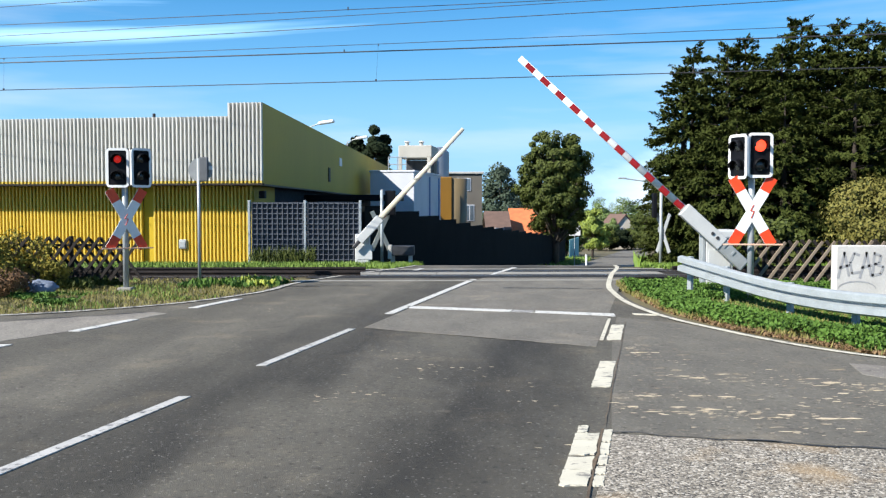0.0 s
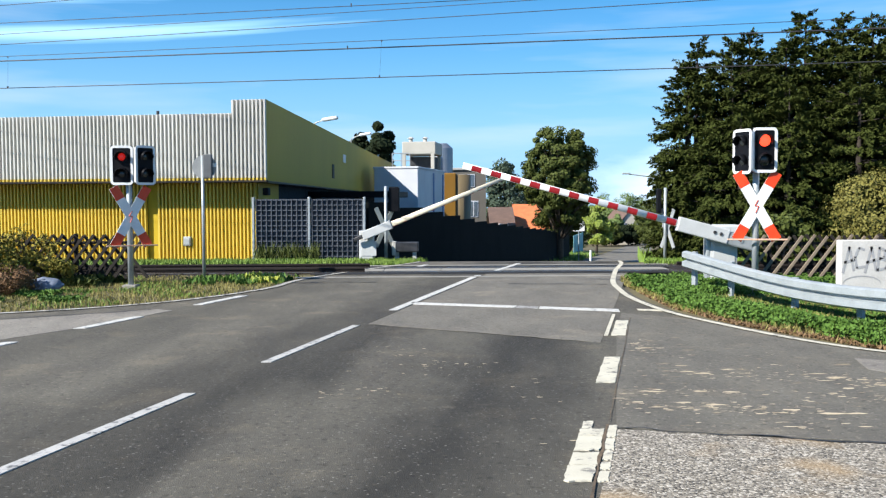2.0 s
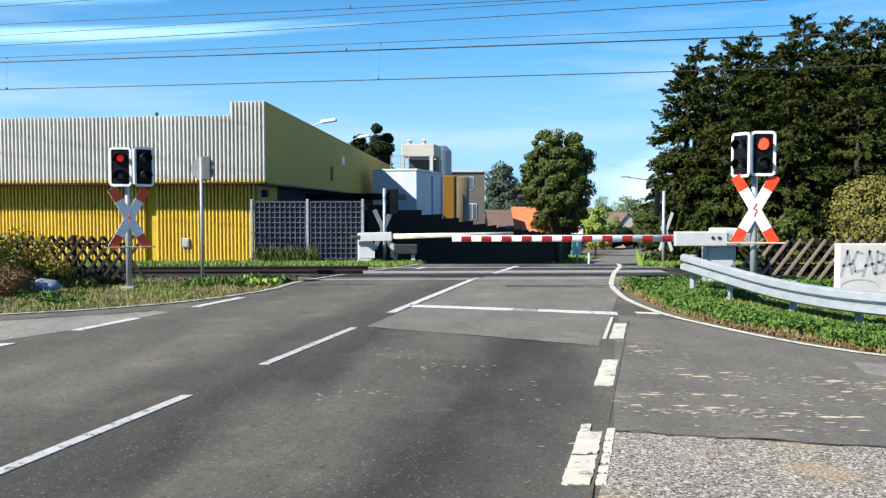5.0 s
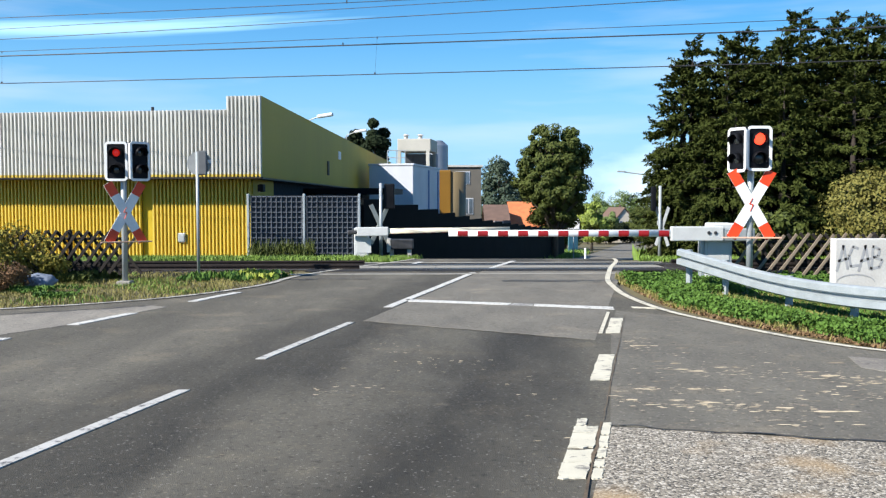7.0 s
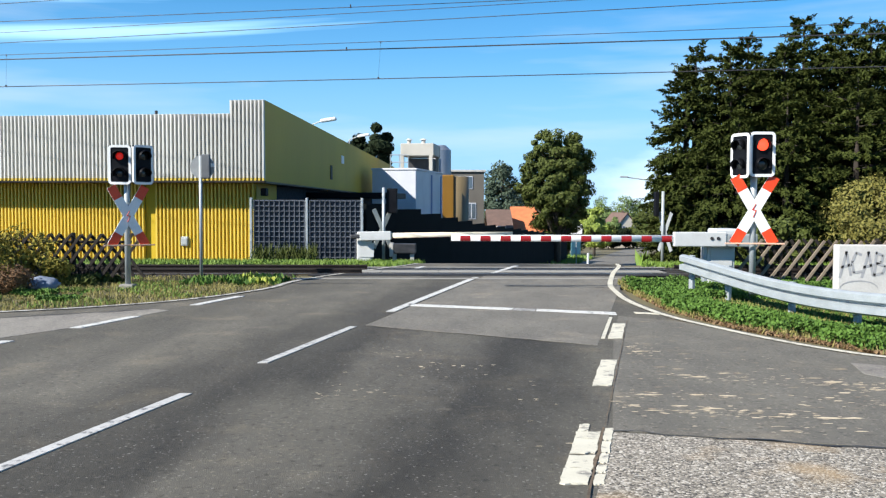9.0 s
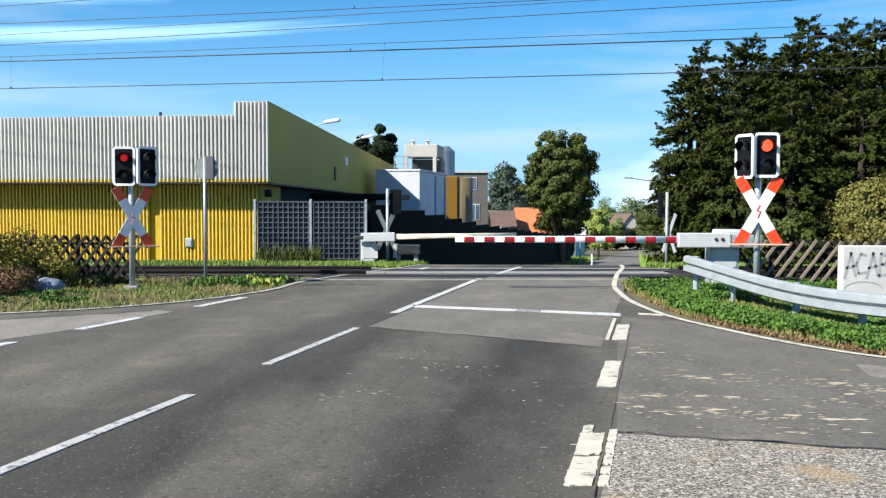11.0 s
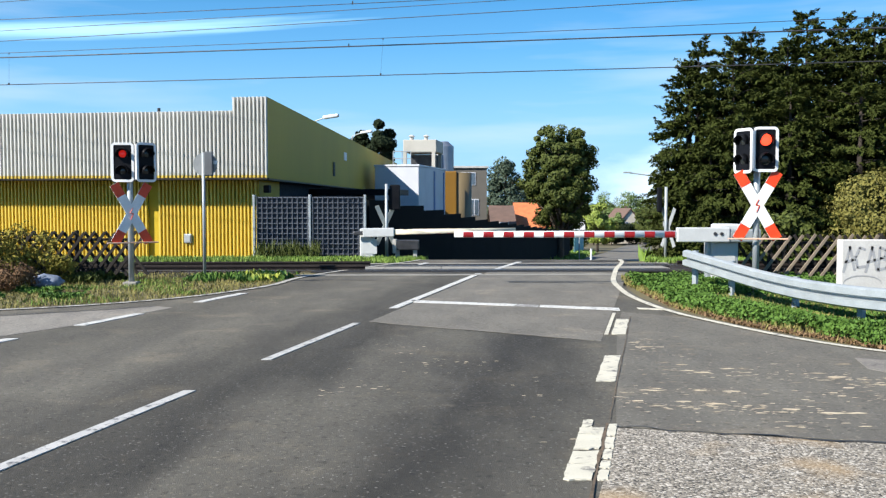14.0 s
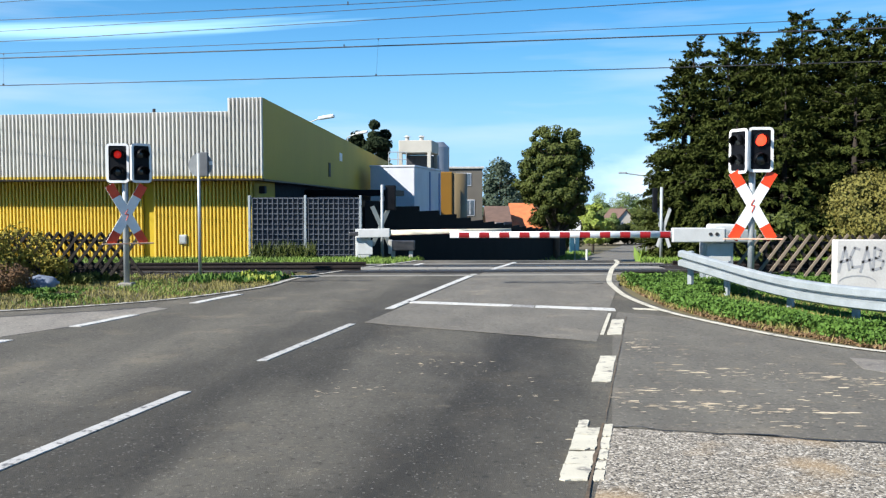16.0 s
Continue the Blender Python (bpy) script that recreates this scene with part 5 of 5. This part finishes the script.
def foliage(name, pts, dirs, length, width, material, parent=None, droop=0.0, fold=0.25, face=None):
    """One mesh of many small bent leaves at the points, along the directions."""
    n = len(pts)
    pts, dirs = np.asarray(pts, float), np.asarray(dirs, float)
    dirs = dirs + RNG.normal(0, 0.45, (n, 3))
    dirs[:, 2] -= droop
    dirs /= np.linalg.norm(dirs, axis=1, keepdims=True) + 1e-9
    sd = np.cross(dirs, RNG.normal(0, 1, (n, 3)) if face is None else np.asarray(face) + RNG.normal(0, 0.3, (n, 3)))
    sd /= np.linalg.norm(sd, axis=1, keepdims=True) + 1e-9
    up = np.cross(sd, dirs)
    ln = (length * RNG.uniform(0.6, 1.4, n))[:, None]
    wd = (width * RNG.uniform(0.6, 1.4, n))[:, None]
    a = pts - dirs * ln * 0.5
    b = pts + sd * wd * 0.5 + up * wd * fold
    c = pts + dirs * ln * 0.5
    d = pts - sd * wd * 0.5 + up * wd * fold
    v = np.stack([a, b, c, d], 1).reshape(-1, 3)
    me = bpy.data.meshes.new(name)
    me.vertices.add(4 * n)
    me.vertices.foreach_set("co", v.ravel())
    me.loops.add(6 * n)
    idx = (np.arange(n)[:, None] * 4 + np.array([0, 1, 2, 0, 2, 3])).ravel()
    me.loops.foreach_set("vertex_index", idx.astype(np.int32))
    me.polygons.add(2 * n)
    me.polygons.foreach_set("loop_start", np.arange(0, 6 * n, 3, dtype=np.int32))
    me.polygons.foreach_set("loop_total", np.full(2 * n, 3, np.int32))
    me.update(calc_edges=True)
    me.materials.append(material)
    ob = new(name, me)
    ob.parent = parent
    return ob


def conifer(x, y, h, r, label, material=None, low=0.05, leaves=30, z=None):
    """A spruce: whorls of limbs that carry drooping sprays of short needle twigs, and a bare pointed leader."""
    tr = thing("conifer", label, "tree", pose(x, y, lie(y) if z is None else z, 0, 0, RNG.uniform(0, 360)), "conifers")
    limbs = bm_new()
    rod(limbs, (0, 0, -0.2), (0, 0, h * 0.99), 0.022 * h + 0.04, 0.012, seg=8)
    P, Q, F = [], [], []
    zz = low * h
    while zz < h * 0.99:
        f = 1 - zz / h
        wide = float(np.interp(f, [0, 0.06, 0.12, 0.24, 0.42, 1], [0.03, 0.12, 0.34, 0.76, 1, 1]))
        n = int(4 + 6 * wide)
        a0 = RNG.uniform(0, 6.28)
        for k in range(n):
            a = a0 + 6.283 * k / n + RNG.normal(0, 0.25)
            L = r * wide * RNG.uniform(0.55, 1.12) + 0.1
            d = np.array([math.cos(a), math.sin(a), 0.55 - 0.75 * f ** 0.6 + RNG.normal(0, 0.14)])
            base = np.array([0, 0, zz + RNG.normal(0, 0.1)])
            sidev = np.array([-d[1], d[0], 0])
            if L > 0.7 and k % 3 == 0:
                rod(limbs, tuple(base), tuple(base + d * L * 0.8), 0.022, 0.008, seg=4)
            for q in range(2 + int(4.2 * L)):
                t = RNG.uniform(0.1, 1.0) ** 0.7
                off = RNG.normal(0, 0.26) * L * (1.12 - t)
                hub = base + d * L * t + sidev * off + np.array([0, 0, -0.22 * L * t * t])
                way = d * RNG.uniform(0.5, 1.0) + sidev * np.sign(off) * RNG.uniform(0.1, 0.8) + np.array([0, 0, RNG.normal(-0.3 * min(1, 2 * f), 0.25)])
                way /= np.linalg.norm(way)
                s_ = RNG.uniform(0.0, 1.0, leaves)
                long_ = RNG.uniform(0.24, 0.5) * (0.5 + 0.5 * min(1, L))
                p = hub + np.outer(s_ * long_, way) + RNG.normal(0, 0.045, (leaves, 3)) * (1.2 - s_)[:, None]
                P.append(p)
                Q.append(np.tile(way, (leaves, 1)) + RNG.normal(0, 0.35, (leaves, 3)))
                F.append(np.tile(d * 0.5 + np.array([0, 0, 0.8]), (leaves, 1)))
        zz += RNG.uniform(0.26, 0.46) * (0.45 + 0.55 * wide)
    part("trunk", limbs, DARK_BARK, tr, "bark covered trunk with limbs", smooth=True)
    foliage("crown", np.concatenate(P), np.concatenate(Q), 0.15, 0.05, material or NEEDLES, tr, droop=0.15, face=np.concatenate(F))
    return tr


def broadleaf(name, x, y, h, r, label, material=None, clumps=46, leaves=170, size=0.3, base_f=0.2, z=None, category="tree", group="", narrow=1.0, waist=0.0, knot=(0.2, 0.36), shoulder=0.35):
    tr = thing(name, label, category, pose(x, y, lie(y) if z is None else z), group)
    cz, ch = h * (0.5 + base_f / 2), h * (0.5 - base_f / 2)
    bm = bm_new()
    rod(bm, (0, 0, -0.3), (0.1, 0, h * 0.55), 0.03 * h, 0.018 * h, seg=8)
    rod(bm, (0.1, 0, h * 0.55), (0, 0.1, h * 0.85), 0.018 * h, 0.005 * h, seg=6)
    limbs = bm
    P, Q, F = [], [], []
    for k in range(clumps):
        v = RNG.normal(0, 1, 3)
        v /= np.linalg.norm(v)
        q = RNG.uniform(0.3, 1.0) ** 0.6
        f = 1 - shoulder * max(0, v[2]) + waist * min(0, v[2])
        c = np.array([v[0] * r * q * f * narrow, v[1] * r * q * f, cz + v[2] * ch * q * 0.92])
        cr = r * RNG.uniform(*knot)
        rod(limbs, (0, 0, max(h * 0.15, c[2] - r * 0.7)), tuple(c), 0.006 * h, 0.002 * h, seg=4)
        u = RNG.normal(0, 1, (leaves, 3))
        u /= np.linalg.norm(u, axis=1, keepdims=True)
        p = c + u * cr * (RNG.uniform(0.25, 1.0, leaves) ** 0.5)[:, None] * np.array([1, 1, 0.8])
        P.append(p)
        Q.append(np.cross(u, RNG.normal(0, 1, (leaves, 3))))
        F.append(u * 0.7 + v * 0.7)
    part("trunk", limbs, BARK, tr, "bark covered trunk with limbs", smooth=True)
    foliage("crown", np.concatenate(P), np.concatenate(Q), size, size * 0.6, material or LEAVES, tr, droop=0.15, face=np.concatenate(F))
    return tr


# dark conifers beyond the lattice fence
for x, y, h, r in ((7.75, 30.0, 6.4, 1.1), (8.15, 30.4, 7.1, 1.4), (9.05, 29.7, 7.05, 1.6), (9.84, 30.4, 7.4, 1.5), (10.6, 29.2, 6.95, 1.7), (11.5, 30.0, 7.95, 1.8), (12.7, 30.0, 7.8, 1.8), (13.5, 29.7, 7.65, 1.7), (14.4, 30.0, 7.7, 1.9), (15.6, 30.0, 7.9, 2.2), (10.2, 27.8, 5.2, 1.5), (12.2, 27.6, 5.6, 1.6), (8.9, 28.2, 4.6, 1.4), (13.9, 27.6, 5.4, 1.6), (8.15, 28.8, 4.0, 1.1), (10.6, 32.0, 7.0, 2.0), (13.2, 32.0, 7.3, 2.0), (17.5, 30.0, 8.0, 2.4)):
    conifer(x, y, h, r, "dense dark green conifer behind the railway fence")
broadleaf("shrub", 10.1, 21.5, 2.45, 1.35, "yellowing autumn shrub behind the slab wall", AUTUMN, 70, 260, 0.085, 0.05, category="shrub")
broadleaf("shrub", 8.3, 23.0, 1.5, 0.9, "green shrub below the conifers", LEAVES, 20, 120, 0.14, 0.0, category="shrub")
broadleaf("shrub", 11.8, 22.4, 1.9, 1.1, "olive shrub below the conifers", LEAVES, 20, 120, 0.15, 0.0, category="shrub")
# trees beyond
broadleaf("broadleaf_tree", 10.3, 85, 13.0, 3.35, "tall leafy tree with dark green crown beside the road", LEAVES, 330, 130, 0.27, 0.17, group="trees beyond the crossing", narrow=1.04, waist=0.12, knot=(0.1, 0.21), shoulder=-0.05)
broadleaf("pine_tree", -7.0, 92, 14.0, 2.9, "dark pine behind the hall roof", PINE, 26, 200, 0.45, 0.6, group="trees beyond the crossing", knot=(0.14, 0.34))
for x, y, h, r, mt in ((8.6, 140, 14.2, 4.4, BLUE_LEAVES), (12.5, 150, 13.0, 4.5, BLUE_LEAVES), (15, 160, 9, 4.5, PINE), (22.6, 140, 7.4, 2.5, LIGHT_LEAVES), (20.0, 150, 8.0, 3.0, LEAVES), (24.5, 175, 8.6, 3.2, FAR_LEAVES), (42.5, 240, 5.6, 3.6, PINE), (47.5, 243, 5.4, 3.4, PINE), (53, 240, 5.6, 3.6, LEAVES), (37, 235, 6.5, 4.0, FAR_LEAVES), (46, 275, 14.5, 6, FAR_LEAVES), (55, 280, 15.5, 6.5, FAR_LEAVES), (39, 270, 13.5, 6, FAR_LEAVES), (62, 270, 14, 6.5, LEAVES), (36.5, 150, 8, 2.8, LEAVES), (41.0, 165, 9, 3.4, FAR_LEAVES), (33, 260, 11, 6, FAR_LEAVES), (45.0, 247, 8.6, 3.0, FAR_LEAVES), (51.5, 248, 8.8, 3.2, LEAVES), (41, 232, 6.4, 2.6, LEAVES)):
    broadleaf("broadleaf_tree", x, y, h, r, "leafy tree in the distance beyond the houses", mt, 46, 150, 0.46, 0.05, group="trees beyond the crossing")
hedge = []
for x in np.linspace(-240, 320, 90):
    hedge.append((x + RNG.normal(0, 2), 330 + RNG.normal(0, 12), RNG.uniform(8, 13)))
P = []
for x, y, h in hedge:
    u = RNG.normal(0, 1, (260, 3))
    u /= np.linalg.norm(u, axis=1, keepdims=True)
    P.append(np.array([x, y, lie(330) + h * 0.5]) + u * np.array([5, 3, h * 0.55]) * (RNG.uniform(0.3, 1, 260) ** 0.5)[:, None])
wood = foliage("far_wood", np.concatenate(P), np.zeros((len(P) * 260, 3)), 2.2, 1.6, FAR_LEAVES)
tagged(wood, "hazy green line of distant trees", "wood", kind="stuff")

# weeds and shrubs by the side road
for x, y, h, r in ((-9.9, 18.5, 1.5, 0.7), (-9.25, 18.6, 1.4, 0.55), (-8.75, 18.9, 1.2, 0.48), (-8.3, 19.0, 1.05, 0.42), (-10.6, 18.4, 1.7, 0.9), (-7.95, 19.0, 0.6, 0.3), (-9.0, 18.2, 0.8, 0.5)):
    broadleaf("shrub", x, y, h, r, "straggling yellow green weeds in front of the lattice fence", SCRUB, 34, 32, 0.07, 0.0, category="shrub", group="roadside shrubs", knot=(0.22, 0.5))
for x, y, h, r in ((-8.2, 17.3, 0.5, 0.5), (-8.9, 17.4, 0.6, 0.6)):
    broadleaf("shrub", x, y, h, r, "low brown withered weeds at the verge", WITHERED, 40, 60, 0.055, 0.0, category="shrub", group="roadside shrubs")
sack = thing("dumped_sack", "crumpled grey blue sack dumped in the verge", "sack", pose(-7.75, 17.9, 0.0))
bm = bm_new()
bmesh.ops.create_icosphere(bm, subdivisions=3, radius=1, matrix=Matrix.Translation((0, 0, 0.1)) @ Matrix.Diagonal((0.32, 0.22, 0.15, 1)))
bm.normal_update()
for v in bm.verts:
    v.co += v.normal * (0.07 * noise.noise(v.co * 5) + 0.03 * noise.noise(v.co * 14))
part("sack", bm, BLUE_BAG, sack, smooth=True)
stone = thing("pale_stone", "pale flat stone lying beside a sack", "stone", pose(-8.35, 17.8, 0.0))
bm = bm_new()
bmesh.ops.create_icosphere(bm, subdivisions=2, radius=1, matrix=Matrix.Translation((0, 0, 0.1)) @ Matrix.Rotation(-0.25, 4, "Y") @ Matrix.Diagonal((0.34, 0.2, 0.07, 1)))
for v in bm.verts:
    v.co += v.normal * 0.03 * noise.noise(v.co * 6)
part("stone", bm, CONCRETE, stone)


def inside(px, py, poly):
    hit = False
    for (xa, ya), (xb, yb) in zip(poly, poly[1:] + poly[:1]):
        if (ya > py) != (yb > py) and px < (xb - xa) * (py - ya) / (yb - ya) + xa:
            hit = not hit
    return hit


def meadow(name, n, x0, x1, y0, y1, keep, length, width, material, label, lift=0.4, upright=1.6, mown=None):
    pts = []
    while len(pts) < n:
        px, py = RNG.uniform(x0, x1), RNG.uniform(y0, y1)
        if keep(px, py):
            rise = RNG.uniform(0.1, 1.0) ** 0.6 * (0.75 + 0.5 * noise.noise((px * 1.7, py * 1.7, 5)))
            if mown:
                rise *= mown(px, py)
            pts.append((px, py, lie(py) - 0.04 + length * lift * 1.2 * rise))
    ob = foliage(name, pts, np.tile((0.0, 0.0, upright), (n, 1)), length, width, material)
    return tagged(ob, label, "grass", kind="stuff")


def by_rail(px, py):
    """Low growth under and behind the guardrail, full height in front of it."""
    rail_x = float(np.interp(-py, [-b for a, b, c in RAIL_LINE], [a for a, b, c in RAIL_LINE]))
    return float(np.interp(px - rail_x, [-0.75, -0.15], [1.0, 0.3])) if py < 16.2 else 1.0


def on_road(px, py):
    return inside(px, py, outline)


def patchy(px, py, lim, k=0.9):
    return noise.noise((px * k, py * k, 3.3)) > lim


verge_l = [(-3.5, 19.9), (-3.75, 18.2), (-5.0, 15.95), (-6.9, 14.45), (-16, 11.8), (-16, 22.3), (-3.3, 21.5)]
meadow("verge_weeds", 1500, -8.3, -6.5, 15.9, 17.4, lambda a, b: inside(a, b, verge_l) and patchy(a, b, 0.0, 1.3), 0.07, 0.04, HERB, "dark low broad leaved weeds at the verge edge", 1.4, 0.2)
meadow("verge_weeds", 2600, -8.6, -6.8, 18.9, 20.0, lambda a, b: patchy(a, b, -0.1, 1.1), 0.12, 0.04, LEAVES, "green weeds along the foot of the lattice fence", 1.6, 0.8)
meadow("verge_grass", 34000, -16, -3.2, 11.8, 22.3, lambda a, b: inside(a, b, verge_l) and not on_road(a, b), 0.085, 0.015, DRY_GRASS, "dry yellowish verge grass beside the side road")
meadow("verge_grass", 6000, -16, -3.2, 11.8, 22.3, lambda a, b: inside(a, b, verge_l) and not on_road(a, b) and patchy(a, b, 0.08), 0.1, 0.02, GRASS, "greener tufts in the dry verge")
meadow("verge_weeds", 700, -5.6, -3.3, 19.3, 21.0, lambda a, b: inside(a, b, verge_l) and patchy(a, b, -0.2, 1.6), 0.14, 0.06, HERB, "broad leaved weeds at the track edge", 0.7)
meadow("flowering_weeds", 260, -4.5, -3.6, 19.6, 20.5, lambda a, b: patchy(a, b, -0.1, 2.5), 0.13, 0.08, mat("yellow_green_leaves", (0.36, 0.4, 0.06), (0.15, 0.22, 0.03), 0.6, bump=0, each=0.5), "yellow green flowering weeds by the track", 1.3)
meadow("far_verge_grass", 20000, -16, -0.6, 25.3, 29.0, lambda a, b: a < -1.05 + (b - 25.9) * 0.23, 0.19, 0.026, GRASS, "bright green grass along the far side of the track", 0.45)
meadow("tall_weeds", 500, -5.8, -3.9, 27.6, 28.4, lambda a, b: True, 0.55, 0.03, LEAVES, "tall dry weeds in front of the grid screen", 0.75)
verge_r = [(3.65, 19.5), (3.62, 17.3), (3.6, 15.0), (4.0, 12.8), (5.0, 10.6), (6.3, 9.6), (10, 8.2), (16, 7), (16, 21.5), (3.95, 21.2)]
meadow("verge_herbs", 90000, 3.4, 12, 8.0, 20.0, lambda a, b: inside(a, b, verge_r) and not on_road(a, b) and not (on_road(a - 0.36 - 0.5 * noise.noise((a * 1.3, b * 1.3, 0)), b - 0.22 - 0.3 * noise.noise((a * 1.3, b * 1.3, 0)))) and a < 9, 0.06, 0.04, HERB, "lush low green herbs below the guardrail", 3.3, 0.1, by_rail)
meadow("verge_grass", 16000, 3.4, 12, 8.0, 20.0, lambda a, b: inside(a, b, verge_r) and not on_road(a, b) and a < 9, 0.13, 0.02, DRY_GRASS, "dry grass fringe along the edge line")
meadow("verge_grass", 3500, 3.4, 5.2, 14.0, 21.4, lambda a, b: inside(a, b, verge_r) and not on_road(a, b) and on_road(a - 0.55, b), 0.1, 0.018, DRY_GRASS, "dry yellow grass at the verge corner by the track")
meadow("leaf_litter", 5000, 3.4, 10, 8.0, 17.5, lambda a, b: inside(a, b, verge_r) and not on_road(a, b) and on_road(a - 0.42, b - 0.25), 0.06, 0.04, mat("brown_litter", (0.2, 0.125, 0.06), (0.09, 0.055, 0.03), 0.8, bump=0, each=0.5), "brown leaf litter along the road edge", 0.5, 0.0)
meadow("far_verge_grass", 5000, 5.4, 12, 25.6, 30, lambda a, b: a > 5.45 + (b - 25.6) * 0.23, 0.16, 0.03, GRASS, "green grass at the far barrier side", 0.5)
meadow("slope_grass", 5000, 4, 30, 32, 125, lambda a, b: abs(a - mid_x(b)) > 3.5 and abs(a - mid_x(b)) < 7, 0.7, 0.12, GRASS, "rough grass along the road downhill", 0.5)


def motions():
    """The barriers come down and stay down."""
    drop = [(0.0, 42.2), (0.5, 34.9), (1.0, 28.3), (1.5, 21.7), (2.0, 15.2), (2.5, 8.8), (3.0, 2.5), (3.2, 0.4), (3.4, 0.1), (4.0, 0.0), (16.0, 0.0)]
    walk(right_arm, [(t, pose(0, 0, 1.01, 0, a, 0)) for t, a in drop])
    drop = [(0.0, 47.1), (0.5, 40.8), (1.0, 34.5), (1.5, 28.4), (2.0, 22.0), (2.5, 15.1), (3.0, 8.8), (3.2, 6.4), (3.4, 4.1), (3.6, 2.2), (3.9, 1.3), (4.2, 1.2), (16.0, 1.2)]
    walk(left_arm, [(t, pose(0, 0, 0.75, 0, -a, 0)) for t, a in drop])


motions()
